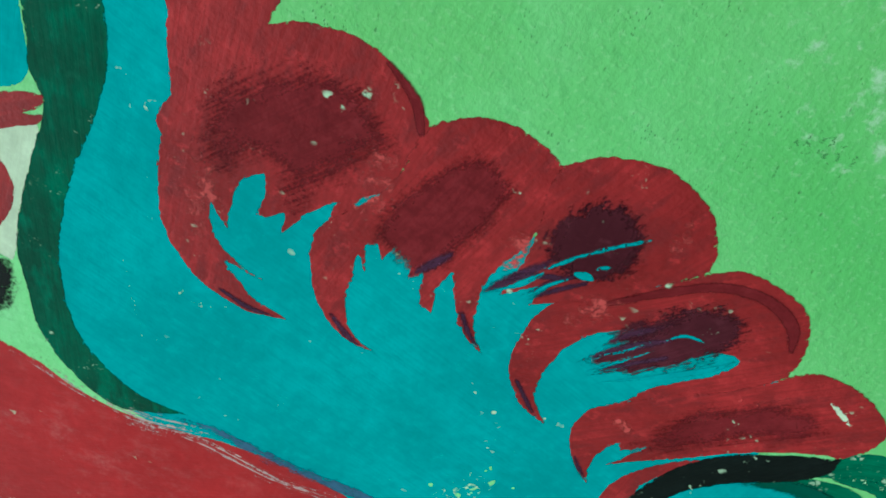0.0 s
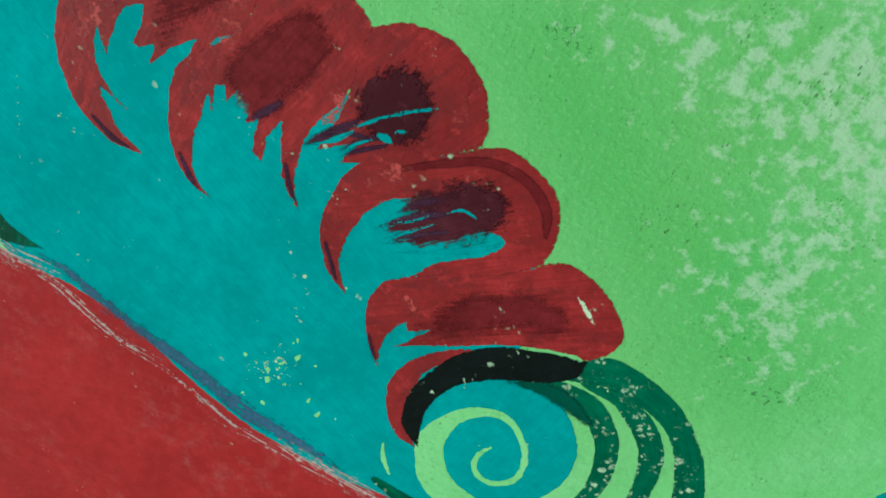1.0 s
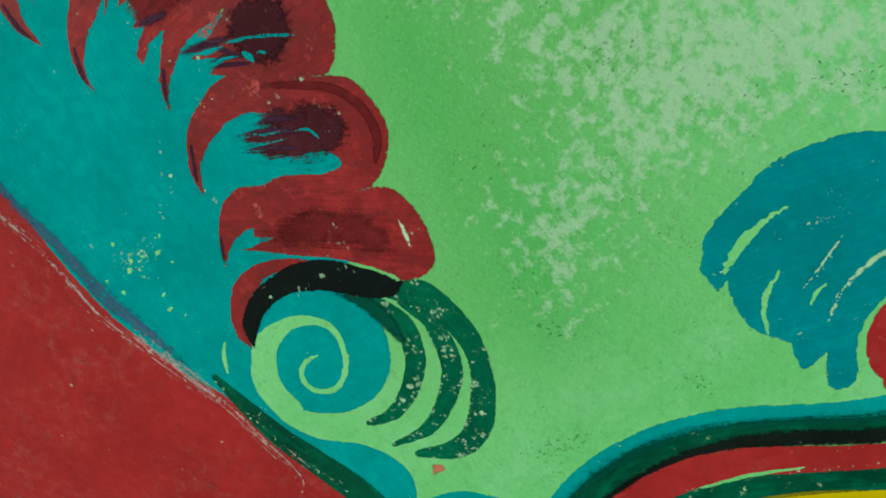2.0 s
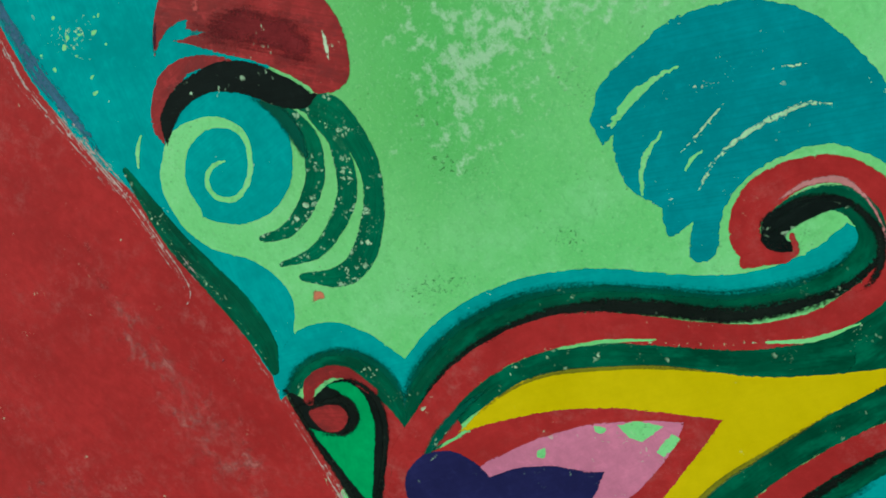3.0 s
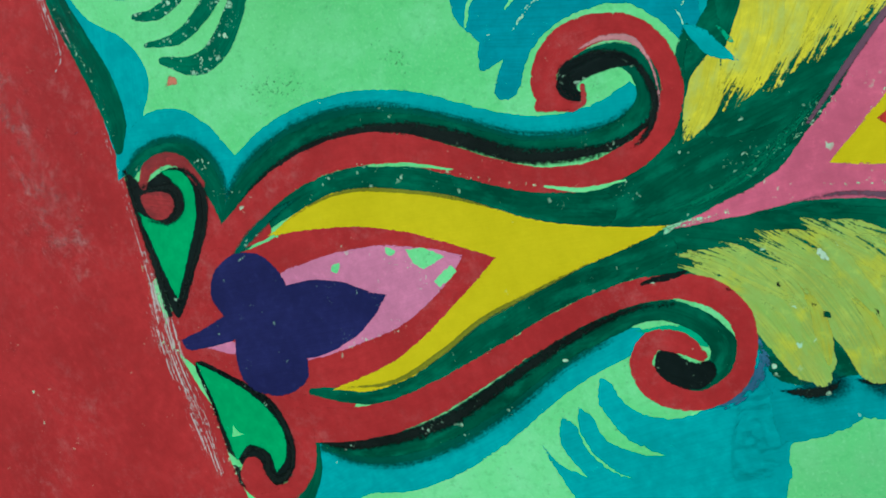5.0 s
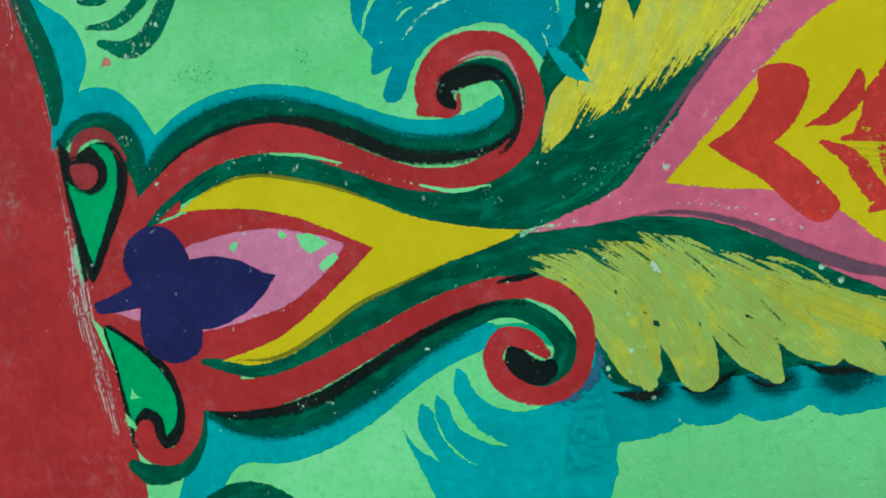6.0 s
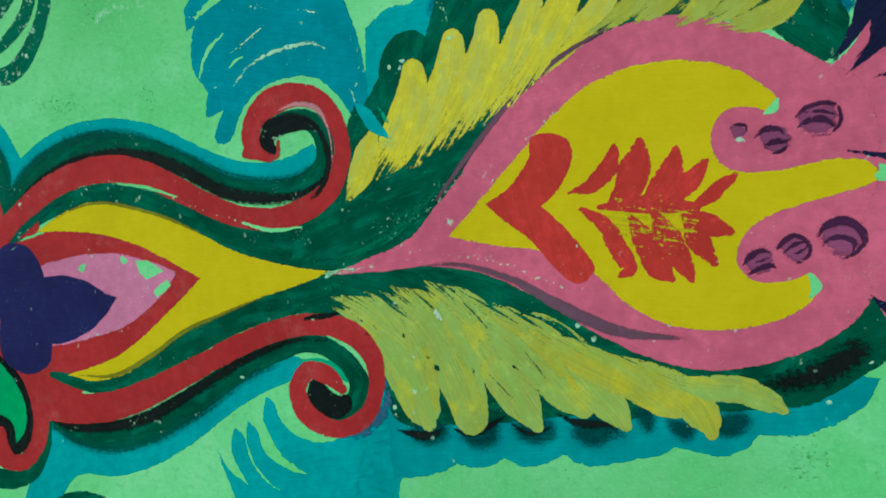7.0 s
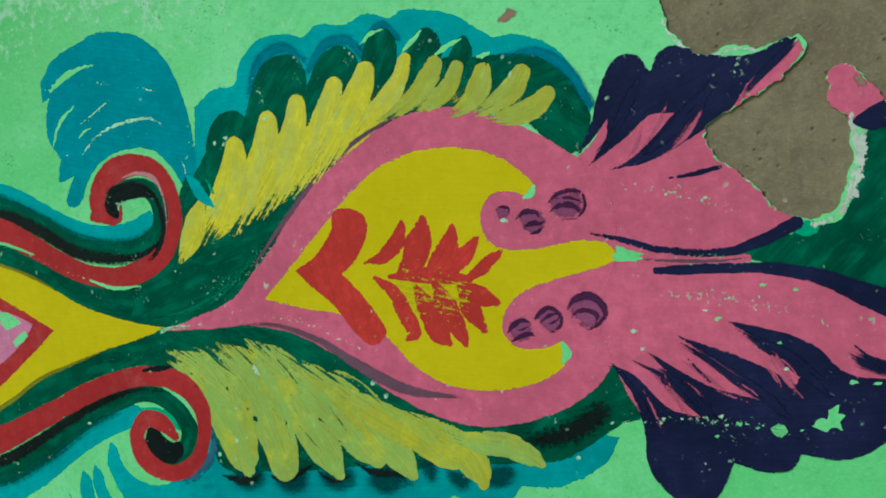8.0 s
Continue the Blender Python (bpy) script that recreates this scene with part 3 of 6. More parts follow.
drag(red_panel, "scuff", SCUFF, 5, [(-682, 1489, 48.1), (-676, 1407, 38.6), (-677, 1312, 38.9), (-682, 1207, 49.1), (-689, 1127, 56.3), (-698, 1062, 83.6), (-702, 995, 67.8), (-696, 908, 68.3), (-696, 847, 51.5)])
stroke(red_panel, "mark", SLATE, 5, [(-735, 1353, 2.9), (-723, 1354, 8.8), (-714, 1355, 2.9)])
stroke(red_panel, "mark", SLATE, 5, [(-971, 1391, 3.2), (-953, 1391, 11.1), (-934, 1391, 3.2)])
stroke(red_panel, "mark", SLATE, 5, [(-1029, 1420, 2.5), (-1022, 1419, 8.2), (-1014, 1419, 2.4)])

green_border = thing("green_border", "dark green painted border beside the red field", "painted border")
fill(green_border, "band", DGREEN, 3, [(-304, 2243, 1), (-342, 2233), (-367, 2228), (-390, 2215), (-433, 2215), (-482, 2217), (-539, 2215), (-581, 2202), (-632, 2184), (-677, 2147), (-701, 2100), (-673, 2041, 1), (-671, 2085), (-645, 2127), (-607, 2158), (-550, 2178), (-500, 2185), (-444, 2186), (-396, 2181), (-348, 2179), (-314, 2184), (-278, 2196, 1)])
stroke(green_border, "edge_band", DGREEN, 4, [(-675, 1621, 8.9), (-676, 1573, 23.1), (-674, 1514, 33.9), (-663, 1460, 39.1), (-652, 1400, 42.7), (-651, 1347, 35.6), (-662, 1312, 15.9)])
drag(green_border, "blend", SLATE, 4, [(-691, 2075, 11.4), (-680, 2017, 24.7), (-690, 1937, 31.9), (-693, 1857, 32.2), (-701, 1780, 38.1), (-696, 1716, 33.2), (-691, 1651, 17.6)])
drag(green_border, "fleck", FLECK, 5, [(-683, 1584, 12.5), (-679, 1501, 16.1), (-667, 1421, 16.2), (-663, 1327, 14.5)])

teal_field = thing("teal_field", "turquoise painted field under a row of crimson scallops", "painted field")
fill(teal_field, "field", TEAL, 1, [(-275, 2206, 1), (-319, 2193), (-359, 2188), (-402, 2192), (-456, 2196), (-519, 2195), (-576, 2183), (-638, 2155), (-682, 2114), (-709, 2055), (-708, 1982), (-720, 1952), (-714, 1883), (-726, 1804), (-723, 1730), (-720, 1649), (-701, 1568), (-696, 1492), (-684, 1412), (-688, 1278, 1), (-607, 1336, 1), (-578, 1372), (-575, 1402), (-592, 1441), (-632, 1481), (-651, 1523), (-648, 1558), (-630, 1588), (-593, 1618), (-526, 1635), (-470, 1619), (-411, 1616), (-333, 1670), (-306, 1800), (-326, 1941), (-315, 1985), (-332, 2100), (-249, 2159, 1)])
fill(teal_field, "corner", TEAL, 1, [(-313, 2274, 1), (-297, 2246, 1), (-342, 2234), (-367, 2228), (-385, 2233), (-407, 2266, 1)])
wash(teal_field, "flecks", FLECK, 3, [(-666, 1835), (-599, 1828), (-553, 1785), (-586, 1744), (-650, 1725), (-673, 1758), (-686, 1803)])
drag(teal_field, "flecks", FLECK, 3, [(-501, 2138, 8.5), (-566, 2111, 9.0), (-624, 2086, 8.0)])
drag(teal_field, "flecks", FLECK, 3, [(-510, 2098, 13.6), (-522, 2068, 16.4), (-508, 2043, 8.8)])
wash(teal_field, "flecks", FLECK, 3, [(-355, 1984), (-357, 1947), (-362, 1921), (-391, 1923), (-403, 1946), (-394, 1975)])
fill(teal_field, "chip", PALE, 4, [(-641, 1778, 1), (-646, 1777, 1), (-649, 1780, 1), (-646, 1783, 1), (-643, 1784, 1), (-639, 1781, 1)], 0.0016)
fill(teal_field, "chip", PALE, 4, [(-575, 1779, 1), (-577, 1778, 1), (-579, 1780, 1), (-577, 1781, 1), (-575, 1783, 1), (-573, 1781, 1)], 0.0016)
fill(teal_field, "chip", PALE, 4, [(-633, 1762, 1), (-635, 1761, 1), (-636, 1762, 1), (-635, 1764, 1), (-634, 1764, 1), (-633, 1763, 1)], 0.0016)
fill(teal_field, "chip", PALE, 4, [(-629, 1783, 1), (-634, 1783, 1), (-635, 1786, 1), (-634, 1789, 1), (-630, 1788, 1), (-628, 1787, 1)], 0.0016)
fill(teal_field, "chip", PALE, 4, [(-642, 1714, 1), (-647, 1714, 1), (-649, 1716, 1), (-648, 1719, 1), (-645, 1718, 1), (-640, 1717, 1)], 0.0016)
fill(teal_field, "chip", PALE, 4, [(-674, 1766, 1), (-678, 1766, 1), (-678, 1768, 1), (-678, 1770, 1), (-674, 1771, 1), (-673, 1769, 1)], 0.0016)
fill(teal_field, "chip", PALE, 4, [(-589, 1750, 1), (-591, 1749, 1), (-592, 1751, 1), (-591, 1752, 1), (-590, 1752, 1), (-588, 1751, 1)], 0.0016)
fill(teal_field, "chip", PALE, 4, [(-579, 1781, 1), (-581, 1781, 1), (-583, 1782, 1), (-582, 1783, 1), (-579, 1783, 1), (-579, 1782, 1)], 0.0016)
fill(teal_field, "chip", PALE, 4, [(-679, 1789, 1), (-681, 1789, 1), (-683, 1791, 1), (-682, 1792, 1), (-680, 1792, 1), (-677, 1791, 1)], 0.0016)
fill(teal_field, "chip", PALE, 4, [(-592, 1767, 1), (-596, 1766, 1), (-600, 1768, 1), (-597, 1772, 1), (-593, 1771, 1), (-589, 1769, 1)], 0.0016)
fill(teal_field, "chip", PALE, 4, [(-630, 1812, 1), (-634, 1812, 1), (-635, 1814, 1), (-634, 1816, 1), (-631, 1817, 1), (-629, 1814, 1)], 0.0016)
fill(teal_field, "chip", PALE, 4, [(-612, 1777, 1), (-616, 1778, 1), (-618, 1780, 1), (-617, 1782, 1), (-614, 1781, 1), (-613, 1780, 1)], 0.0016)
fill(teal_field, "chip", PALE, 4, [(-634, 1732, 1), (-636, 1731, 1), (-638, 1733, 1), (-636, 1734, 1), (-634, 1735, 1), (-631, 1733, 1)], 0.0016)
fill(teal_field, "chip", PALE, 4, [(-619, 1776, 1), (-620, 1775, 1), (-621, 1777, 1), (-621, 1779, 1), (-619, 1778, 1), (-617, 1777, 1)], 0.0016)

scallop_frond = thing("scallop_frond", "row of crimson painted scallops with claw-like dry-brushed tips", "painted ornament")
fill(scallop_frond, "scallop", RED2, 5, [(-498, 2003, 1), (-506, 2028), (-502, 2058), (-489, 2085), (-468, 2105), (-441, 2121), (-374, 2136), (-359, 2141), (-336, 2137, 1), (-306, 2146), (-252, 2164, 1), (-212, 2093, 1), (-255, 2095, 1), (-243, 2075), (-236, 2048), (-240, 2025), (-250, 2003), (-265, 1985), (-278, 1976, 1), (-335, 1983), (-352, 1996), (-379, 1997), (-392, 2006, 1), (-363, 2011, 1), (-388, 2025), (-414, 2035, 1), (-393, 2039), (-403, 2047, 1), (-406, 2057, 1), (-382, 2057), (-365, 2062, 1), (-380, 2074), (-398, 2076), (-430, 2072, 1), (-412, 2089, 1), (-430, 2084), (-451, 2069), (-461, 2051), (-466, 2032, 1), (-464, 2063), (-477, 2050), (-488, 2036)], 0.0016)
fill(scallop_frond, "scallop", RED2, 6, [(-494, 1928, 1), (-490, 1957), (-475, 1978), (-453, 1995), (-422, 2009), (-398, 2013), (-375, 2005), (-330, 1983), (-284, 1982, 1), (-267, 1976), (-249, 1955), (-243, 1930), (-249, 1904), (-256, 1890, 1), (-290, 1882), (-321, 1880), (-352, 1885), (-372, 1888), (-398, 1882), (-421, 1874), (-444, 1855, 1), (-432, 1878), (-410, 1895), (-378, 1912, 1), (-394, 1915), (-425, 1908, 1), (-421, 1920), (-391, 1931, 1), (-404, 1938, 1), (-371, 1944), (-347, 1947, 1), (-372, 1957), (-396, 1961, 1), (-383, 1970, 1), (-389, 1978, 1), (-417, 1966, 1), (-400, 1979), (-430, 1973), (-457, 1967), (-482, 1952)], 0.0016)
fill(scallop_frond, "scallop", RED2, 7, [(-255, 1893, 1), (-235, 1874), (-224, 1846), (-226, 1816), (-240, 1788), (-261, 1770), (-281, 1761, 1), (-313, 1784), (-349, 1808), (-361, 1831, 1), (-378, 1851, 1), (-346, 1846, 1), (-381, 1874, 1), (-352, 1873), (-313, 1879), (-283, 1889)], 0.0016)
fill(scallop_frond, "scallop", RED2, 8, [(-349, 1808, 1), (-311, 1785), (-281, 1761, 1), (-268, 1744), (-267, 1715), (-276, 1686), (-296, 1667), (-323, 1655), (-337, 1654, 1), (-368, 1669), (-404, 1707), (-437, 1738, 1), (-399, 1724), (-369, 1700), (-342, 1691), (-343, 1719), (-351, 1770, 1), (-372, 1793, 1), (-402, 1805), (-437, 1805), (-464, 1798), (-492, 1773, 1), (-482, 1800), (-455, 1825), (-423, 1838), (-384, 1841), (-359, 1832)], 0.0016)
fill(scallop_frond, "scallop", RED2, 9, [(-337, 1654, 1), (-320, 1636), (-318, 1611), (-327, 1582), (-343, 1555), (-363, 1548), (-391, 1558, 1), (-398, 1579), (-429, 1623), (-468, 1662), (-508, 1703, 1), (-467, 1687, 1), (-486, 1704, 1), (-476, 1710, 1), (-497, 1717), (-521, 1713), (-542, 1702, 1), (-531, 1719), (-506, 1741), (-480, 1752), (-453, 1752), (-436, 1741, 1), (-401, 1709), (-373, 1678)], 0.0016)
wash(scallop_frond, "shade", MAROON, 8, [(-346, 2124), (-306, 2115), (-276, 2090), (-259, 2055), (-262, 2027), (-276, 2002), (-298, 1984), (-323, 1998), (-360, 2013), (-403, 2033), (-392, 2045), (-365, 2066), (-392, 2083), (-384, 2106)])
wash(scallop_frond, "shade", MAROON, 9, [(-378, 1980), (-332, 1979), (-294, 1965), (-271, 1945), (-273, 1918), (-294, 1902), (-323, 1902), (-353, 1911), (-381, 1916), (-400, 1930), (-397, 1955)])
wash(scallop_frond, "shade", PLUM, 10, [(-321, 1873), (-292, 1877), (-267, 1868), (-253, 1848), (-256, 1826), (-271, 1810), (-287, 1801), (-310, 1800), (-335, 1817), (-351, 1843), (-371, 1855, 1), (-341, 1852, 1), (-369, 1869, 1), (-340, 1868)])
wash(scallop_frond, "shade", PLUM, 10, [(-373, 1798), (-344, 1787), (-315, 1770), (-297, 1741), (-299, 1711), (-319, 1693), (-343, 1694), (-365, 1709, 1), (-378, 1732), (-382, 1723, 1), (-408, 1756), (-390, 1749, 1), (-409, 1775), (-391, 1767, 1), (-403, 1785), (-385, 1778, 1)])
wash(scallop_frond, "shade", MAROON, 11, [(-487, 1703), (-419, 1696), (-373, 1665), (-351, 1629), (-355, 1594), (-383, 1578), (-425, 1625), (-475, 1671)])
stroke(scallop_frond, "scratch", TEAL, 12, [(-338, 1856, 1.5), (-326, 1850, 3.9), (-316, 1844, 1.5)])
stroke(scallop_frond, "scratch", TEAL, 12, [(-306, 1836, 1.5), (-290, 1823, 3.5), (-277, 1811, 1.5)])
stroke(scallop_frond, "scratch", TEAL, 12, [(-332, 1837, 4.4), (-330, 1831, 8.8), (-330, 1825, 3.3)])
stroke(scallop_frond, "scratch", TEAL, 12, [(-320, 1827, 1.5), (-316, 1824, 4.6), (-313, 1821, 1.5)])
stroke(scallop_frond, "scratch", CHIP, 12, [(-341, 1609, 1.7), (-347, 1596, 5.0), (-354, 1582, 1.7)])
fill(scallop_frond, "hook_red", RED2, 9, [(-603, 1615, 1), (-604, 1639), (-580, 1667), (-549, 1683), (-514, 1682), (-476, 1663), (-457, 1642), (-508, 1662), (-545, 1659), (-578, 1645)])
fill(scallop_frond, "hook_black", BLACK, 10, [(-600, 1613, 1), (-589, 1641), (-559, 1657), (-520, 1661), (-479, 1654), (-442, 1633), (-415, 1599), (-391, 1558, 1), (-412, 1553), (-441, 1573), (-469, 1606), (-506, 1631), (-540, 1636), (-572, 1628)], 0.0016)
drag(scallop_frond, "tip", PLUM_TIP, 11, [(-495, 2058, 9.4), (-502, 2033, 12.1), (-500, 2015, 8.0), (-499, 2003, 2.6)])
drag(scallop_frond, "tip", PLUM_TIP, 11, [(-471, 1974, 8.9), (-487, 1954, 11.7), (-493, 1940, 6.7), (-494, 1930, 2.0)])
drag(scallop_frond, "tip", PLUM_TIP, 11, [(-412, 1889, 9.1), (-431, 1873, 9.4), (-440, 1861, 5.4), (-444, 1856, 1.8)])
drag(scallop_frond, "tip", PLUM_TIP, 11, [(-457, 1818, 8.4), (-476, 1798, 9.8), (-487, 1785, 5.8), (-491, 1775, 2.0)])
drag(scallop_frond, "tip", PLUM_TIP, 11, [(-515, 1731, 7.5), (-532, 1715, 9.0), (-541, 1704, 2.6)])
drag(scallop_frond, "drag", PLUM_TIP, 11, [(-386, 1886, 9.2), (-364, 1875, 17.1), (-337, 1861, 13.9), (-320, 1851, 4.9)])
drag(scallop_frond, "drag", PLUM_TIP, 11, [(-372, 1860, 5.1), (-346, 1846, 11.3), (-325, 1830, 7.2)])
drag(scallop_frond, "drag", PLUM_TIP, 11, [(-410, 1786, 5.8), (-390, 1768, 11.5), (-363, 1742, 9.1)])
drag(scallop_frond, "drag", PLUM_TIP, 11, [(-417, 1773, 4.7), (-393, 1753, 9.4), (-367, 1727, 8.1)])
drag(scallop_frond, "drag", PLUM_TIP, 11, [(-390, 1787, 4.4), (-363, 1773, 14.2), (-337, 1754, 10.8)])
drag(scallop_frond, "drag", PLUM_TIP, 11, [(-402, 1940, 7.0), (-383, 1930, 14.8), (-362, 1921, 11.6)])
drag(scallop_frond, "drag", MAROON, 11, [(-349, 1808, 7.5), (-314, 1777, 11.7), (-288, 1747, 12.8), (-281, 1716, 13.7), (-291, 1686, 13.1), (-313, 1669, 7.9)])
drag(scallop_frond, "drag", MAROON, 11, [(-242, 2020, 5.4), (-259, 1995, 9.3), (-279, 1982, 6.9)])

wash(scallop_frond, "shade", PLUM, 11, [(-391, 1790), (-357, 1779), (-306, 1757), (-292, 1726), (-306, 1700), (-336, 1693), (-378, 1714), (-407, 1748), (-411, 1785)])
wash(scallop_frond, "shade", PLUM, 11, [(-316, 1880), (-281, 1876), (-251, 1847), (-267, 1818), (-294, 1802), (-330, 1808), (-344, 1829), (-337, 1861)])
drag(scallop_frond, "drag", PLUM_TIP, 11, [(-416, 1794, 3.2), (-389, 1778, 11.3), (-364, 1758, 13.9), (-346, 1740, 4.9)])
drag(scallop_frond, "drag", PLUM_TIP, 11, [(-424, 1780, 2.6), (-398, 1763, 8.9), (-369, 1738, 10.0)])
drag(scallop_frond, "drag", PLUM_TIP, 11, [(-374, 1884, 3.1), (-355, 1870, 9.8), (-341, 1846, 11.1)])
drag(scallop_frond, "drag", PLUM_TIP, 11, [(-379, 1857, 2.5), (-358, 1845, 10.0), (-335, 1827, 8.4)])
drag(scallop_frond, "dry_drag", TEAL_DRAG, 13, [(-415, 1778, 3.2), (-389, 1762, 6.4), (-356, 1744, 3.1)])
drag(scallop_frond, "dry_drag", TEAL_DRAG, 13, [(-420, 1762, 3.9), (-393, 1734, 8.8), (-366, 1708, 10.0), (-344, 1692, 4.9)])
drag(scallop_frond, "dry_drag", TEAL_DRAG, 13, [(-400, 1785, 2.6), (-381, 1768, 5.0), (-360, 1756, 2.5)])
drag(scallop_frond, "dry_drag", TEAL_DRAG, 13, [(-342, 1861, 3.1), (-315, 1843, 5.5), (-284, 1820, 3.5)])
drag(scallop_frond, "dry_drag", TEAL_DRAG, 13, [(-381, 1882, 3.1), (-358, 1864, 8.6), (-336, 1854, 3.1)])
drag(scallop_frond, "dry_drag", TEAL_DRAG, 13, [(-354, 1749, 2.5), (-341, 1740, 5.5), (-339, 1722, 3.0)])
drag(scallop_frond, "dry_drag", TEAL_DRAG, 13, [(-371, 1855, 1.9), (-352, 1849, 5.5), (-334, 1836, 2.4)])
# pinkish highlights of the scallops, laid on as lighter colour
wash(scallop_frond, "pale_patch", RED_HIGHLIGHT, 12, [(-341, 1830), (-321, 1808), (-335, 1785), (-375, 1789), (-396, 1813), (-384, 1830)])
wash(scallop_frond, "pale_patch", RED_HIGHLIGHT, 12, [(-453, 1741), (-435, 1722), (-455, 1700), (-476, 1709)])
wash(scallop_frond, "pale_patch", RED_HIGHLIGHT, 12, [(-407, 1707), (-351, 1655), (-349, 1616), (-398, 1648), (-423, 1686)])
wash(scallop_frond, "pale_patch", RED_HIGHLIGHT, 12, [(-251, 1818), (-232, 1807), (-264, 1777), (-294, 1783), (-277, 1805)])
wash(scallop_frond, "pale_patch", RED_HIGHLIGHT, 12, [(-300, 2136), (-264, 2098), (-250, 2065), (-253, 2015), (-270, 2004), (-273, 2034), (-279, 2085), (-323, 2118)])
wash(scallop_frond, "pale_patch", RED_HIGHLIGHT, 12, [(-309, 2020), (-290, 1996), (-320, 1966), (-372, 1965), (-373, 2004)])
wash(scallop_frond, "pale_patch", RED_HIGHLIGHT, 12, [(-322, 1905), (-288, 1888), (-337, 1861), (-370, 1880), (-357, 1901)])
wash(scallop_frond, "pale_patch", RED_HIGHLIGHT, 12, [(-380, 2128), (-358, 2101), (-388, 2076), (-475, 2073), (-450, 2107)])

spiral = thing("spiral_ornament", "turquoise painted spiral with three dark green crescents", "painted ornament")
fill(spiral, "disc", TEAL, 4, [(-484, 1622), (-455, 1591), (-446, 1553), (-461, 1519), (-489, 1492), (-531, 1479), (-577, 1488), (-612, 1514), (-631, 1549), (-620, 1591), (-583, 1625), (-535, 1637)])
stroke(spiral, "swirl", PALE, 6, [(-632, 1532, 38.1), (-628, 1567, 37.6), (-608, 1592, 33.4), (-581, 1609, 28.0), (-541, 1608, 16.8), (-514, 1594, 12.4), (-502, 1575, 9.3), (-507, 1551, 7.0), (-531, 1525, 6.6), (-560, 1516, 6.7), (-581, 1527, 6.9), (-585, 1545, 6.7), (-577, 1557, 6.1), (-559, 1562, 5.3), (-543, 1558, 2.6)])
stroke(spiral, "leaf", DGREEN3, 5, [(-446, 1579, 10.0), (-435, 1556, 18.7), (-429, 1527, 22.2), (-440, 1500, 24.9), (-460, 1477, 22.8), (-494, 1458, 20.7), (-527, 1450, 16.1), (-562, 1458, 9.6)])
stroke(spiral, "leaf", DGREEN3, 5, [(-410, 1542, 14.4), (-404, 1507, 18.8), (-412, 1475, 24.7), (-430, 1447, 24.1), (-462, 1426, 21.9), (-508, 1411, 16.1), (-560, 1419, 5.5)])
stroke(spiral, "leaf", DGREEN3, 5, [(-414, 1562, 17.1), (-388, 1537, 34.1), (-382, 1502, 31.2), (-384, 1467, 27.1), (-400, 1432, 25.5), (-427, 1401, 29.4), (-462, 1376, 29.9), (-499, 1370, 26.1), (-545, 1393, 10.2)])
stroke(spiral, "arc", PALE, 6, [(-625, 1642, 2.5), (-644, 1629, 5.9), (-656, 1614, 2.5)])
wash(spiral, "smear", ORANGE, 5, [(-542, 1375), (-530, 1366), (-534, 1356), (-549, 1358), (-567, 1359), (-554, 1365)])
drag(spiral, "rim", FLECK, 6, [(-427, 1562, 9.6), (-408, 1538, 18.4), (-401, 1491, 21.7), (-420, 1450, 17.5)])
drag(spiral, "shade", DGREEN_S, 6, [(-467, 1601, 7.1), (-447, 1571, 24.5), (-442, 1540, 26.8), (-447, 1511, 16.5)])

arch_band = thing("scroll_band", "red scroll with dark green and turquoise edging, painted", "painted scroll")
fill(arch_band, "teal", TEAL, 3, [(-489, 1246, 1), (-443, 1263), (-387, 1272), (-322, 1269), (-266, 1255), (-215, 1232), (-170, 1203), (-113, 1170), (-66, 1156), (-22, 1155), (15, 1164, 1), (22, 1142), (-11, 1117), (-67, 1118), (-126, 1139), (-182, 1172), (-255, 1209), (-325, 1228), (-409, 1225), (-473, 1202), (-552, 1162, 1), (-534, 1207), (-545, 1242), (-569, 1270), (-608, 1288), (-653, 1279), (-683, 1273, 1), (-667, 1308), (-610, 1340, 1), (-572, 1337), (-537, 1322), (-510, 1291), (-497, 1264)])
stroke(arch_band, "green", DGREEN, 5, [(-550, 1161, 4.8), (-515, 1190, 22.9), (-467, 1213, 30.2), (-407, 1229, 31.6), (-340, 1231, 26.6), (-281, 1219, 25.0), (-230, 1197, 24.8), (-183, 1169, 24.5), (-128, 1134, 25.2), (-68, 1117, 23.2), (-18, 1115, 27.4), (17, 1127, 28.9), (31, 1151, 25.7), (28, 1180, 27.9), (6, 1198, 24.1), (-24, 1200, 23.6), (-47, 1190, 22.8), (-49, 1170, 13.1)])
stroke(arch_band, "green", DGREEN, 5, [(-660, 1272, 11.2), (-630, 1286, 18.0), (-590, 1286, 19.0), (-559, 1270, 24.5), (-542, 1238, 31.2), (-540, 1200, 26.2), (-550, 1161, 5.2)])
drag(arch_band, "shade", SHADE, 6, [(-536, 1168, 11.6), (-476, 1198, 26.8), (-396, 1219, 27.6), (-314, 1218, 26.7), (-258, 1204, 28.5), (-198, 1172, 34.3), (-131, 1129, 31.3), (-71, 1110, 28.5), (-22, 1105, 24.0), (19, 1117, 21.5), (40, 1139, 12.2)])
stroke(arch_band, "red", RED, 7, [(-630, 1077, 33.3), (-575, 1126, 47.6), (-515, 1162, 38.9), (-452, 1190, 36.8), (-386, 1201, 37.4), (-322, 1198, 38.7), (-267, 1182, 37.2), (-218, 1154, 34.4), (-167, 1122, 31.1), (-116, 1095, 29.1), (-61, 1082, 30.7), (-9, 1087, 30.8), (31, 1106, 27.4), (54, 1142, 23.2), (55, 1177, 22.8), (38, 1210, 26.5), (5, 1228, 29.8), (-39, 1227, 35.7), (-70, 1206, 30.5), (-73, 1181, 31.5), (-53, 1164, 20.3)])
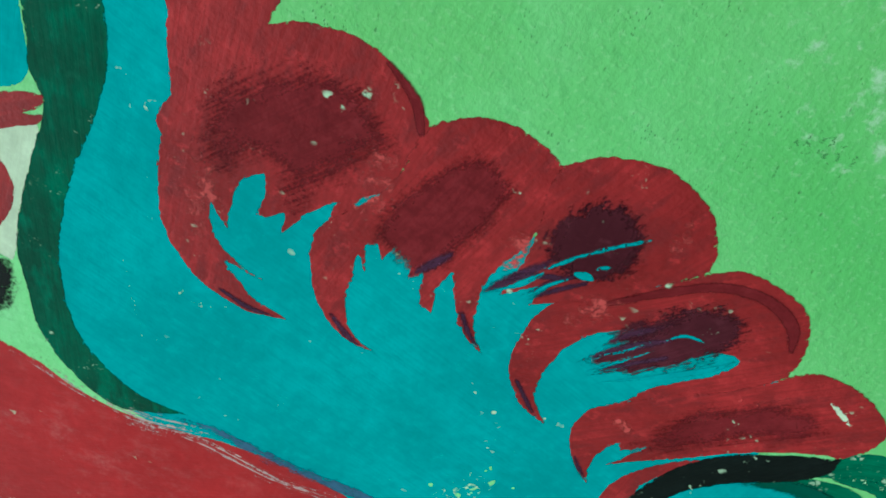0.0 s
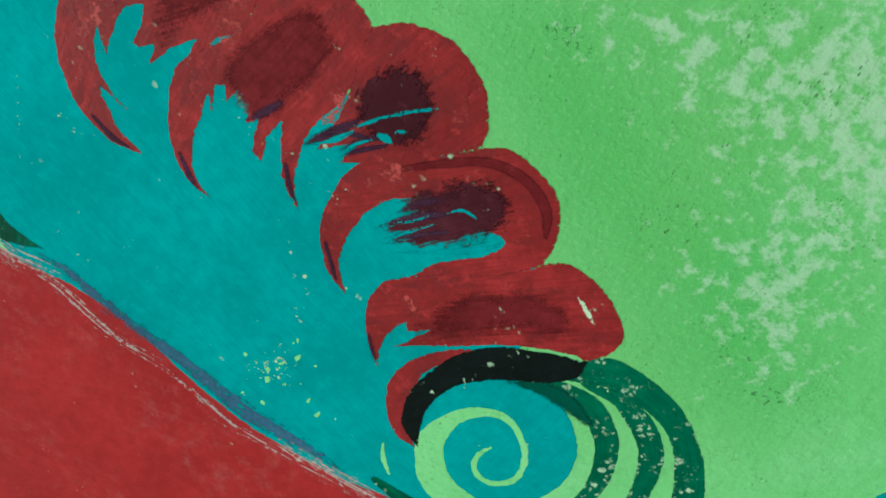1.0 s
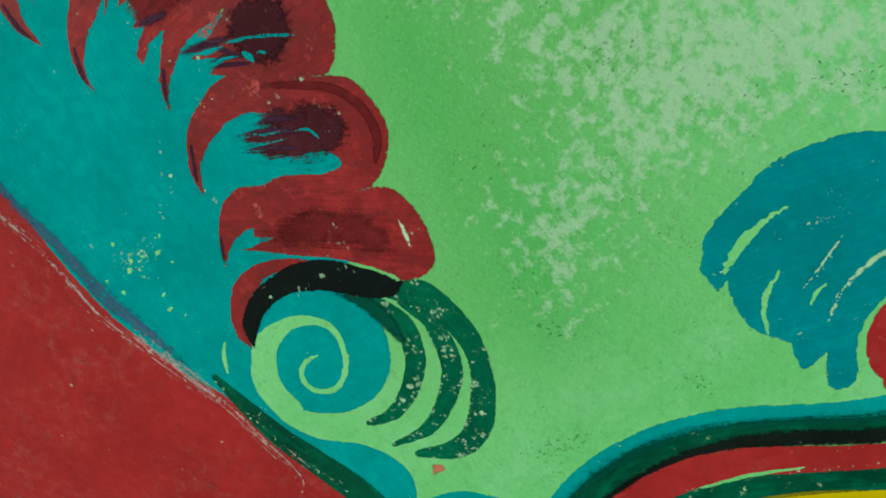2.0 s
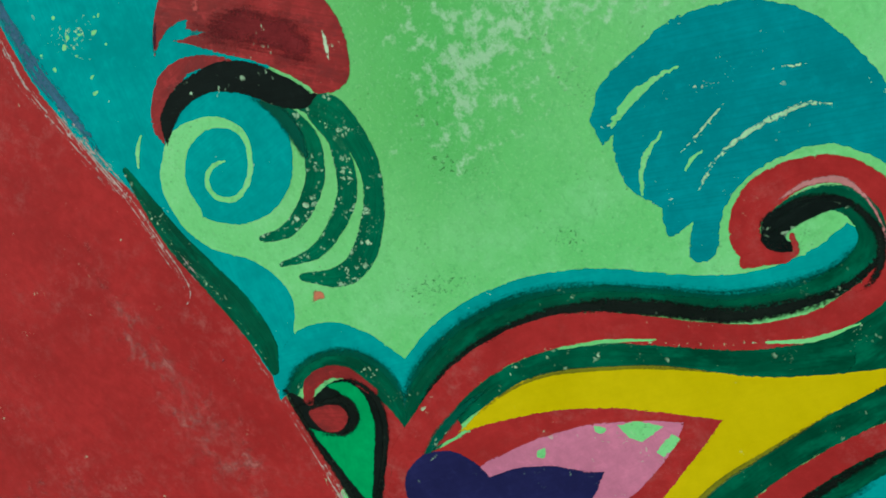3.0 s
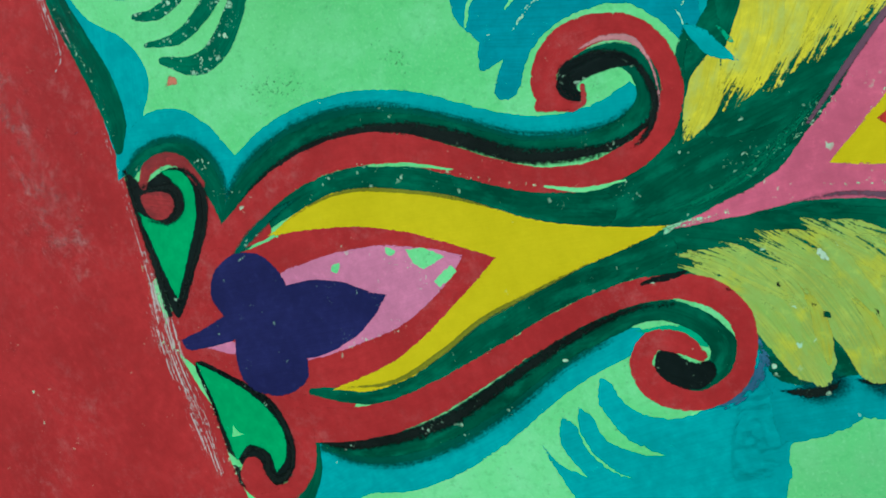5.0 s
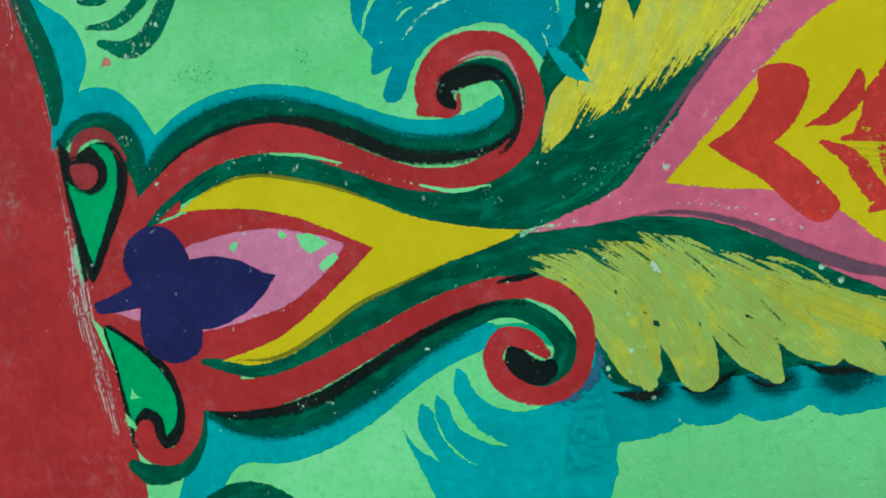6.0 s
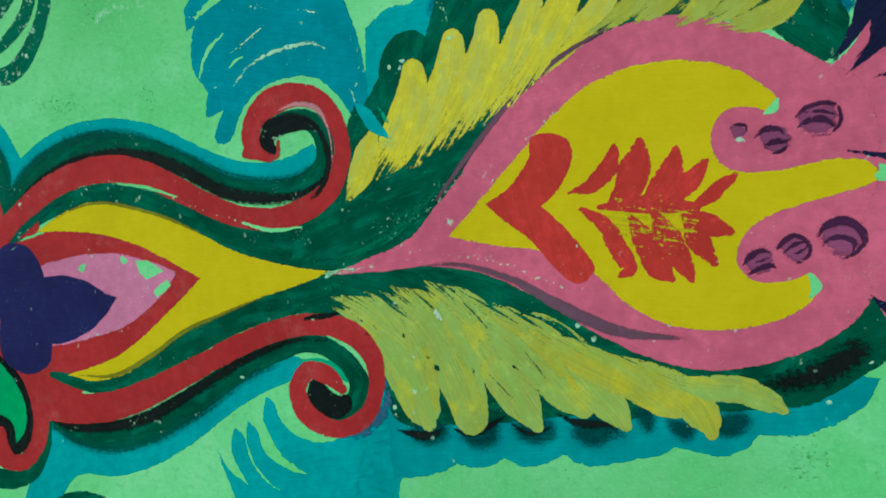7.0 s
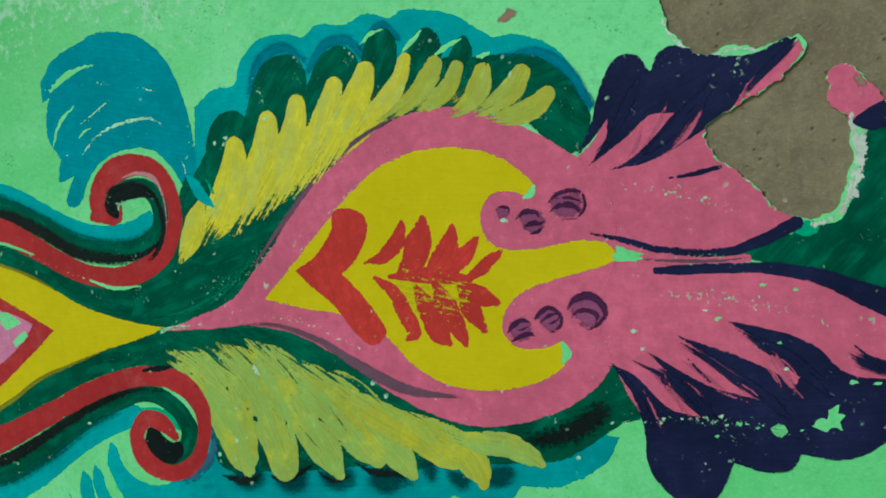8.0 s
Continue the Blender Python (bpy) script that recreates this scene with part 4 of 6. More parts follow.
stroke(arch_band, "gap", PALE, 8, [(-312, 1175, 2.7), (-261, 1160, 4.7), (-211, 1138, 2.0)])
stroke(arch_band, "gap", PALE, 8, [(-112, 1086, 2.5), (-67, 1068, 5.6), (-23, 1066, 1.8)])
drag(arch_band, "blend", DGREEN_S, 4, [(-540, 1178, 15.5), (-505, 1201, 45.0), (-458, 1224, 51.5), (-398, 1239, 49.2), (-335, 1241, 43.8), (-277, 1228, 40.6), (-227, 1205, 40.3), (-180, 1177, 39.8), (-124, 1143, 38.8), (-65, 1125, 36.5), (-15, 1122, 35.6), (13, 1133, 29.2)])
drag(arch_band, "blend", DGREEN_S, 4, [(-666, 1275, 24.2), (-631, 1292, 33.1), (-585, 1294, 32.0), (-551, 1277, 38.7), (-533, 1244, 46.4), (-530, 1206, 39.9)])
drag(arch_band, "pale_patch", RUB, 8, [(-29, 1215, 5.3), (0, 1217, 10.2), (28, 1206, 11.3), (40, 1180, 7.8), (40, 1147, 6.6), (28, 1118, 6.6), (4, 1103, 4.0)])
drag(arch_band, "fleck", FLECK, 9, [(-331, 1184, 10.4), (-237, 1146, 11.5), (-152, 1103, 11.1), (-69, 1072, 9.4)])
drag(arch_band, "hook_shade", SHADE, 9, [(-47, 1172, 9.6), (-54, 1186, 19.8), (-47, 1200, 19.4), (-27, 1205, 14.4), (-1, 1203, 12.7), (22, 1187, 12.8), (33, 1158, 15.7), (31, 1130, 16.0), (13, 1105, 13.3), (-12, 1095, 6.6)])
fill(arch_band, "hook", BLACK, 9, [(-58, 1194), (-48, 1206), (-25, 1207), (0, 1202), (22, 1191), (29, 1179), (14, 1181), (-8, 1184), (-30, 1183), (-42, 1177), (-37, 1167), (-43, 1162), (-60, 1173), (-63, 1186)])
fill(arch_band, "red", RED, 10, [(-36, 1180), (-32, 1178), (-41, 1157), (-78, 1162), (-94, 1170), (-86, 1181), (-63, 1172), (-44, 1162)])

dark_ground = thing("green_ground", "dark bottle-green painted ground between the scrolls", "painted field")
fill(dark_ground, "fill", DGREEN, 4, [(-252, 1154), (-193, 1130), (-138, 1096), (-76, 1074), (-18, 1073), (29, 1091), (54, 1124), (79, 1181, 1), (105, 1205), (132, 1234), (152, 1265, 1), (349, 1196, 1), (322, 1171), (231, 1092), (157, 1032), (81, 1009), (5, 1002, 1), (-69, 1019), (-131, 1041), (-192, 1077), (-230, 1115, 1)])
stroke(dark_ground, "band", DGREEN, 6, [(-534, 1123, 4.5), (-490, 1148, 17.4), (-430, 1164, 26.5), (-368, 1169, 28.6), (-308, 1158, 32.5), (-256, 1136, 36.5), (-197, 1101, 39.9), (-145, 1073, 45.4), (-103, 1057, 50.8), (-62, 1044, 43.7)])
fill(dark_ground, "neck", DGREEN, 4, [(-60, 998), (5, 1002), (72, 998), (122, 964), (51, 940), (-2, 948), (-49, 957)])
drag(dark_ground, "fleck", FLECK, 7, [(57, 1044, 19.1), (125, 1053, 31.0), (178, 1070, 30.2), (220, 1096, 17.8)])
drag(dark_ground, "gloss", DGREEN_L, 7, [(-18, 1019, 9.2), (45, 1021, 25.6), (108, 1038, 27.4), (160, 1069, 24.4), (204, 1100, 9.5)])

eye_ornament = thing("eye_ornament", "yellow and pink painted eye shape with an indigo flower", "painted ornament")
fill(eye_ornament, "red_field", RED, 7, [(-683, 1041, 1), (-631, 1093), (-577, 1142), (-528, 1127), (-437, 1130), (-306, 1092), (-200, 1022, 1), (-239, 996), (-301, 955), (-368, 927), (-465, 919), (-517, 921), (-579, 907), (-622, 975), (-654, 1008)])
fill(eye_ornament, "red_field", RED, 6, [(-680, 1048, 1), (-644, 1100), (-594, 1148), (-565, 1190), (-560, 1230, 1), (-550, 1203), (-544, 1156, 1), (-485, 1178), (-479, 1137), (-534, 1126), (-622, 1054), (-599, 966), (-651, 1004)])
fill(eye_ornament, "yellow", YELLOW, 8, [(-485, 1135, 1), (-435, 1150), (-385, 1158), (-340, 1154), (-292, 1138), (-246, 1119), (-189, 1087), (-135, 1053), (-67, 1025), (7, 1004, 1), (-32, 995), (-77, 989), (-124, 982), (-191, 968), (-245, 954), (-304, 928), (-363, 909), (-419, 906), (-472, 920, 1), (-422, 926), (-363, 938), (-311, 960), (-270, 982), (-229, 1005), (-196, 1025, 1), (-247, 1057), (-291, 1083), (-354, 1109), (-415, 1124)])
stroke(eye_ornament, "green_lower", DGREEN, 7, [(-503, 923, 10.0), (-447, 907, 24.2), (-393, 899, 30.4), (-326, 911, 38.3), (-232, 942, 42.8), (-145, 964, 37.2), (-67, 973, 34.8), (-4, 981, 26.1)])
fill(eye_ornament, "pink", PINKL, 9, [(-490, 1080), (-436, 1088), (-380, 1086), (-328, 1078), (-281, 1061), (-234, 1039, 1), (-259, 1017), (-296, 995), (-342, 977), (-399, 969), (-448, 965), (-492, 965, 1), (-501, 1013)])
fill(eye_ornament, "pink", PINKL, 9, [(-639, 1019), (-600, 1019), (-587, 1007), (-600, 999, 1)])
fill(eye_ornament, "flake", PALE, 10, [(-303, 1066, 1), (-280, 1060), (-258, 1044, 1), (-274, 1039), (-289, 1035, 1), (-299, 1048)], 0.0016)
fill(eye_ornament, "flake", PALE, 10, [(-253, 1031, 1), (-249, 1022), (-277, 1009, 1), (-281, 1018)], 0.0016)
fill(eye_ornament, "flake", PALE, 10, [(-329, 1074), (-317, 1068), (-324, 1063), (-331, 1067)], 0.0016)
fill(eye_ornament, "flake", PALE, 10, [(-407, 1075), (-398, 1074), (-406, 1063), (-412, 1068)], 0.0016)
fill(eye_ornament, "flower", PURPLE, 11, [(-538, 1127), (-506, 1115), (-489, 1092), (-484, 1068, 1), (-444, 1064), (-401, 1049), (-371, 1029), (-349, 1019, 1), (-376, 997), (-415, 977), (-467, 967), (-491, 967, 1), (-503, 941), (-539, 928), (-578, 937), (-601, 962), (-598, 999), (-590, 1018, 1), (-635, 1018), (-672, 1023), (-677, 1039, 1), (-637, 1044), (-596, 1053, 1), (-603, 1083), (-585, 1113), (-560, 1124)])
drag(eye_ornament, "green_tip", DGREEN_S, 9, [(-541, 1126, 15.0), (-506, 1144, 19.1), (-462, 1160, 15.6), (-419, 1168, 8.3)])
drag(eye_ornament, "edge", OLIVE, 9, [(-457, 1144, 4.7), (-385, 1157, 8.2), (-341, 1153, 8.8), (-292, 1137, 9.5), (-231, 1111, 8.7), (-175, 1079, 5.7)])
drag(eye_ornament, "edge", OLIVE, 9, [(-453, 918, 6.3), (-381, 910, 10.5), (-303, 931, 11.7), (-244, 955, 11.5), (-174, 972, 9.8), (-92, 988, 6.8)])
fill(eye_ornament, "red_field", RED, 6, [(-591, 989), (-476, 968), (-435, 929), (-455, 885), (-543, 886), (-582, 925)])
fill(eye_ornament, "red_field", RED, 7, [(-493, 1126), (-413, 1131), (-352, 1117), (-289, 1090), (-245, 1064), (-188, 1023, 1), (-221, 1001), (-261, 977), (-303, 954), (-359, 932), (-424, 920), (-507, 933), (-564, 976), (-525, 1091)])
wash(eye_ornament, "fleck", FLECK, 12, [(-416, 1091), (-279, 1064), (-247, 1031), (-293, 1019), (-371, 1058)])
fill(eye_ornament, "red_field", RED, 4, [(-682, 1078), (-614, 1077), (-585, 946), (-644, 956), (-668, 994), (-694, 1034)])

lower_band = thing("scroll_band", "red scroll curling round a black centre over turquoise", "painted scroll")
fill(lower_band, "teal", TEAL, 3, [(-522, 874), (-508, 840), (-429, 817), (-335, 824), (-239, 859), (-165, 894), (-99, 909), (-60, 903, 1), (-48, 890), (-79, 873, 1), (-127, 862), (-179, 842), (-255, 805), (-332, 777), (-408, 765), (-482, 771), (-519, 746), (-554, 700), (-619, 706), (-569, 794)])
stroke(lower_band, "green", DGREEN, 5, [(-532, 874, 7.4), (-487, 845, 26.0), (-424, 831, 30.1), (-350, 834, 32.7), (-255, 861, 33.0), (-164, 898, 30.5), (-98, 913, 28.5), (-38, 919, 25.7), (5, 894, 26.2), (22, 859, 29.6), (3, 833, 28.3), (-29, 832, 32.0), (-46, 849, 28.9)])
drag(lower_band, "shade", SHADE, 6, [(-529, 866, 19.9), (-486, 847, 30.5), (-421, 838, 28.3), (-328, 846, 30.9), (-233, 878, 27.9), (-145, 908, 25.1), (-65, 925, 18.9), (-10, 918, 15.0)])
fill(lower_band, "hook", BLACK, 7, [(-59, 848), (-50, 870), (-37, 874, 1), (-25, 859), (-10, 849), (3, 848), (7, 834), (-14, 820), (-45, 824, 1), (-55, 832)])
stroke(lower_band, "red", RED, 8, [(-642, 998, 20.5), (-598, 940, 59.7), (-550, 895, 57.1), (-487, 873, 47.9), (-413, 866, 43.1), (-337, 876, 39.9), (-244, 901, 32.9), (-155, 927, 30.4), (-75, 942, 28.3), (-18, 940, 28.1), (26, 922, 31.0), (48, 888, 26.7), (43, 848, 21.9), (19, 817, 22.9), (-25, 807, 23.3), (-62, 828, 29.3), (-72, 861, 27.1), (-51, 884, 23.9), (-21, 875, 25.1), (-5, 856, 14.1)])
stroke(lower_band, "stripe", BLACK, 9, [(-42, 950, 4.0), (-29, 951, 8.0), (-12, 950, 7.9), (7, 951, 3.9)])
fill(lower_band, "glint", MGREEN, 4, [(-66, 900, 1), (-29, 898), (12, 882), (9, 861, 1), (-8, 871), (-25, 887), (-48, 893)])
drag(lower_band, "blend", DGREEN_S, 4, [(-515, 849, 35.6), (-464, 826, 45.8), (-410, 816, 47.0), (-345, 821, 49.0), (-250, 849, 47.2), (-163, 887, 41.6), (-101, 902, 31.2)])

leaf_curl = thing("leaf_curl", "emerald painted leaf curl outlined in black with red berry", "painted leaf")
fill(leaf_curl, "leaf", LGREEN, 8, [(-612, 1264, 1), (-581, 1255), (-569, 1232), (-579, 1193), (-616, 1144), (-658, 1093, 1), (-663, 1130), (-667, 1190), (-674, 1225), (-650, 1207), (-621, 1195), (-593, 1220), (-597, 1246)])
drag(leaf_curl, "outline", SHADE, 9, [(-607, 1265, 8.2), (-569, 1250, 12.7), (-557, 1214, 17.1), (-574, 1174, 16.7), (-612, 1131, 13.6), (-662, 1083, 11.8)])
drag(leaf_curl, "outline", SHADE, 9, [(-659, 1257, 11.6), (-625, 1245, 14.8), (-599, 1235, 23.0), (-599, 1211, 24.0), (-626, 1195, 13.8), (-657, 1208, 11.9)])
drag(leaf_curl, "outline", SHADE, 9, [(-667, 1281, 15.1), (-670, 1241, 17.3), (-673, 1195, 17.3), (-674, 1141, 19.5), (-680, 1078, 19.6)])
stroke(leaf_curl, "red_curl", RED2, 8, [(-555, 1228, 13.6), (-571, 1263, 16.6), (-597, 1276, 18.9), (-627, 1273, 18.0), (-645, 1256, 13.9)])
fill(leaf_curl, "berry", RED2, 8, [(-656, 1242), (-630, 1241), (-608, 1230), (-609, 1213), (-629, 1202), (-652, 1211)])
fill(leaf_curl, "ground", BLACK, 7, [(-664, 1275), (-642, 1257), (-602, 1263), (-568, 1252), (-555, 1220), (-571, 1175), (-616, 1119), (-668, 1070), (-675, 1115), (-675, 1209)], 0.0016)
drag(leaf_curl, "scuff", FLECK, 10, [(-696, 1158, 28.6), (-695, 1115, 32.9), (-689, 1084, 24.0)])
drag(leaf_curl, "scuff", FLECK, 12, [(-718, 1051, 23.5), (-700, 1039, 30.7), (-681, 1014, 20.9)])

leaf_curl_low = thing("leaf_curl", "emerald painted leaf curl with a red hooked rim", "painted leaf")
fill(leaf_curl_low, "leaf", LGREEN, 9, [(-668, 1003, 1), (-621, 965), (-583, 921), (-569, 877), (-582, 841), (-603, 827, 1), (-605, 857), (-632, 872), (-661, 856), (-663, 891), (-662, 942)])
drag(leaf_curl_low, "outline", SHADE, 10, [(-665, 1002, 9.7), (-611, 964, 11.7), (-573, 921, 17.2), (-562, 868, 18.3), (-577, 828, 16.8), (-603, 816, 22.3), (-626, 834, 30.1), (-635, 854, 18.1), (-651, 855, 11.8)])
drag(leaf_curl_low, "outline", SHADE, 10, [(-668, 1003, 8.7), (-665, 934, 10.9), (-665, 878, 15.2), (-665, 822, 17.5)])
stroke(leaf_curl_low, "red_curl", RED, 8, [(-537, 889, 39.3), (-553, 833, 34.2), (-591, 798, 26.0), (-636, 803, 28.5), (-657, 826, 21.8), (-638, 838, 12.4)])
stroke(leaf_curl_low, "rim", DGREEN, 6, [(-526, 863, 15.4), (-544, 816, 22.3), (-585, 777, 24.4), (-650, 773, 31.8), (-677, 789, 24.2)])
fill(leaf_curl_low, "ground", BLACK, 8, [(-666, 1004), (-610, 966), (-567, 923), (-558, 867), (-576, 824), (-611, 809), (-642, 828), (-655, 851), (-665, 883), (-667, 934)], 0.0016)
fill(leaf_curl_low, "berry", RED, 11, [(-653, 848), (-638, 856), (-623, 849), (-622, 832), (-617, 816), (-608, 802), (-655, 806), (-664, 829)])
drag(leaf_curl_low, "outline", SHADE, 12, [(-650, 857, 6.7), (-623, 866, 13.6), (-609, 853, 18.0), (-615, 829, 19.1), (-603, 815, 18.3), (-575, 828, 13.2)])
drag(leaf_curl_low, "scuff", FLECK, 12, [(-665, 994, 17.3), (-669, 952, 21.7), (-671, 901, 21.8), (-671, 853, 28.5), (-665, 822, 22.0)])
fill(leaf_curl_low, "chip", PALE, 10, [(-644, 907, 1), (-638, 892), (-631, 888, 1), (-653, 889, 1)], 0.0016)
fill(leaf_curl_low, "chip", PALE, 11, [(-670, 870, 1), (-662, 861), (-656, 845, 1), (-670, 851, 1)], 0.0016)

lower_tuft = thing("feather_tuft", "turquoise painted feather tuft with pale slits beside dark disc", "painted feathers")
drag(lower_tuft, "blend", SLATE, 7, [(58, 869, 10.4), (56, 833, 22.7), (19, 802, 21.7), (-21, 794, 6.6)])
fill(lower_tuft, "disc", DGREEN, 3, [(-595, 700), (-545, 736), (-481, 747), (-426, 729), (-389, 690), (-398, 633), (-616, 640)], 0.0021)
fill(lower_tuft, "join", TEAL, 3, [(41, 819), (107, 794), (106, 768), (66, 752), (35, 710), (-14, 712)], 0.0021)
fill(lower_tuft, "fill", TEAL, 3, [(-218, 793, 1), (-207, 743), (-191, 689), (-165, 613, 1), (-21, 603, 1), (47, 700), (56, 736), (83, 752), (80, 766), (61, 799), (58, 839), (52, 867), (5, 814), (-29, 791, 1), (-54, 791), (-84, 802), (-104, 822), (-113, 848, 1), (-123, 856), (-132, 835), (-128, 806), (-111, 776), (-79, 751, 1), (-113, 762), (-140, 784), (-148, 814), (-158, 827, 1), (-166, 811), (-163, 780), (-147, 749), (-124, 730, 1), (-151, 749), (-167, 781), (-170, 808), (-181, 819, 1), (-191, 806), (-193, 782), (-185, 759), (-176, 742, 1), (-202, 761)], 0.0021)

feather_tuft = thing("feather_tuft", "rounded turquoise painted feather tuft, scraped in streaks", "painted feathers")
fill(feather_tuft, "tuft", TEAL_SHADED, 3, [(-149, 1347, 1), (-144, 1375), (-125, 1396), (-99, 1408), (-67, 1413), (-40, 1419), (15, 1408), (55, 1385), (86, 1343), (100, 1294), (106, 1233), (102, 1181, 1), (77, 1185), (78, 1180), (71, 1196), (55, 1224), (30, 1245), (3, 1251), (-36, 1250), (-66, 1239), (-88, 1219), (-109, 1193), (-126, 1193), (-132, 1204), (-110, 1235, 1), (-136, 1231), (-140, 1235), (-131, 1262, 1), (-138, 1275), (-146, 1290, 1), (-148, 1307), (-143, 1332), (-134, 1351, 1)], 0.0021)
stroke(feather_tuft, "slit", PALE, 5, [(-131, 1358, 2.9), (-104, 1372, 10.2), (-72, 1378, 5.9), (-44, 1378, 1.6)], 0.0021)
drag(feather_tuft, "slit", FLECK, 5, [(-89, 1274, 12.7), (-48, 1284, 19.2), (-4, 1289, 22.1), (40, 1285, 22.6), (63, 1265, 11.5)])
stroke(feather_tuft, "slit", PALE, 5, [(-139, 1285, 2.9), (-125, 1309, 4.6), (-107, 1322, 3.4), (-90, 1330, 1.7)], 0.0021)
stroke(feather_tuft, "rim", DGREEN, 5, [(86, 1197, 7.4), (71, 1171, 11.2), (59, 1127, 9.4), (41, 1088, 9.4)])
stroke(feather_tuft, "slit", PALE, 5, [(-90, 1285, 1.7), (-78, 1291, 3.4), (-66, 1294, 1.7)], 0.0021)
drag(feather_tuft, "slit", FLECK, 5, [(16, 1332, 8.6), (42, 1326, 12.7), (58, 1314, 8.2)])
drag(feather_tuft, "slit", FLECK, 5, [(-77, 1302, 7.9), (-56, 1310, 11.2), (-36, 1317, 6.7)])
drag(feather_tuft, "slit", FLECK, 5, [(93, 1283, 9.5), (99, 1262, 11.3), (97, 1234, 9.5), (83, 1211, 11.9)])
drag(feather_tuft, "slit", PALE_STREAK, 6, [(-91, 1266, 3.4), (-55, 1281, 8.2), (-19, 1288, 10.7), (16, 1288, 9.4), (42, 1283, 8.7), (65, 1268, 4.0)])
drag(feather_tuft, "slit", PALE_STREAK, 6, [(-95, 1300, 2.3), (-72, 1307, 5.1), (-42, 1318, 5.0), (-18, 1327, 2.1)])
drag(feather_tuft, "slit", PALE_STREAK, 6, [(78, 1223, 2.4), (83, 1211, 5.4), (83, 1194, 3.9)])
drag(feather_tuft, "slit", PALE_STREAK, 6, [(92, 1285, 1.9), (93, 1278, 3.4), (93, 1270, 2.0)])
drag(feather_tuft, "slit", PALE_STREAK, 6, [(29, 1332, 2.6), (40, 1325, 6.2), (56, 1318, 3.6)])
drag(feather_tuft, "slit", PALE_STREAK, 6, [(-95, 1257, 2.9), (-75, 1270, 6.8), (-63, 1277, 3.3)])
fill(feather_tuft, "smear", SLATE, 8, [(-80, 1226), (-61, 1226), (-52, 1220), (-64, 1220), (-78, 1223)])

upper_plume = thing("plume", "yellow painted feathers over dark green fronds and turquoise fringe", "painted plume")
fill(upper_plume, "fringe", TEAL, 3, [(116, 1283, 1), (147, 1298), (184, 1299), (192, 1317), (224, 1342), (267, 1342), (294, 1332), (317, 1340), (355, 1330), (380, 1337), (417, 1324), (432, 1328), (468, 1319), (501, 1302), (525, 1280), (537, 1270), (570, 1264), (600, 1245), (621, 1218), (634, 1181), (633, 1162), (614, 1141, 1), (542, 1182), (409, 1245), (248, 1247), (149, 1194), (108, 1172), (106, 1233)], 0.0021)
fill(upper_plume, "frond", DGREEN, 5, [(120, 1177), (126, 1236), (150, 1264), (178, 1265), (193, 1248), (183, 1217), (149, 1194)])
fill(upper_plume, "frond", DGREEN, 5, [(175, 1211), (201, 1272), (226, 1309), (254, 1318), (278, 1311), (291, 1287), (278, 1247), (226, 1222)])
fill(upper_plume, "frond", DGREEN, 5, [(280, 1247), (308, 1297), (335, 1309), (354, 1303), (366, 1276), (348, 1249), (297, 1236)])
fill(upper_plume, "frond", DGREEN, 5, [(363, 1263), (383, 1309), (399, 1315), (414, 1308), (419, 1287), (406, 1259), (375, 1246)])
fill(upper_plume, "frond", DGREEN, 5, [(420, 1256), (441, 1294), (461, 1301), (473, 1286), (471, 1257), (443, 1247)])
fill(upper_plume, "frond", DGREEN, 5, [(474, 1243), (488, 1269), (504, 1280), (512, 1263), (505, 1242), (485, 1237)])
fill(upper_plume, "frond", DGREEN, 4, [(117, 1170), (184, 1231), (285, 1260), (414, 1271), (520, 1252), (579, 1240), (613, 1210), (630, 1163), (614, 1135, 1), (566, 1167), (509, 1193), (440, 1208), (361, 1191), (282, 1158), (221, 1108), (144, 1076), (72, 1087)])
stroke(upper_plume, "feather", YELLOW2, 7, [(101, 1157, 14.5), (92, 1141, 32.8), (79, 1120, 36.2), (63, 1100, 23.4), (48, 1085, 4.5)])
stroke(upper_plume, "feather", YELLOW2, 8, [(168, 1218, 31.0), (165, 1202, 39.0), (152, 1171, 49.3), (129, 1138, 50.6), (103, 1113, 26.1)])
stroke(upper_plume, "feather", YELLOW2, 7, [(224, 1240, 29.1), (220, 1224, 35.9), (207, 1194, 46.0), (183, 1158, 50.8), (148, 1120, 29.0)])
stroke(upper_plume, "feather", YELLOW2, 8, [(270, 1252, 26.5), (265, 1232, 33.2), (249, 1200, 44.7), (224, 1165, 47.9), (192, 1131, 24.9)])
stroke(upper_plume, "feather", YELLOW2, 7, [(326, 1260, 27.1), (317, 1242, 33.5), (298, 1211, 43.0), (269, 1178, 46.0), (230, 1146, 24.0)])
stroke(upper_plume, "feather", YELLOW2, 8, [(372, 1269, 27.0), (365, 1255, 33.9), (342, 1226, 38.7), (315, 1197, 38.9), (279, 1161, 22.0)])
stroke(upper_plume, "feather", YELLOW2, 7, [(426, 1270, 17.9), (415, 1250, 22.3), (390, 1226, 28.0), (350, 1200, 25.2), (309, 1174, 12.1)])
stroke(upper_plume, "feather", YELLOW5, 7, [(462, 1256, 21.7), (452, 1242, 27.3), (432, 1226, 24.1), (403, 1213, 14.1), (377, 1206, 4.2)])
stroke(upper_plume, "feather", YELLOW5, 8, [(489, 1246, 18.4), (477, 1229, 22.5), (455, 1216, 20.7), (429, 1209, 8.2)])
stroke(upper_plume, "feather", YELLOW5, 7, [(519, 1234, 22.1), (512, 1218, 29.1), (497, 1204, 23.1), (471, 1194, 6.8)])
stroke(upper_plume, "feather", YELLOW5, 8, [(564, 1222, 21.4), (550, 1207, 27.9), (525, 1195, 21.1), (498, 1189, 6.6)])
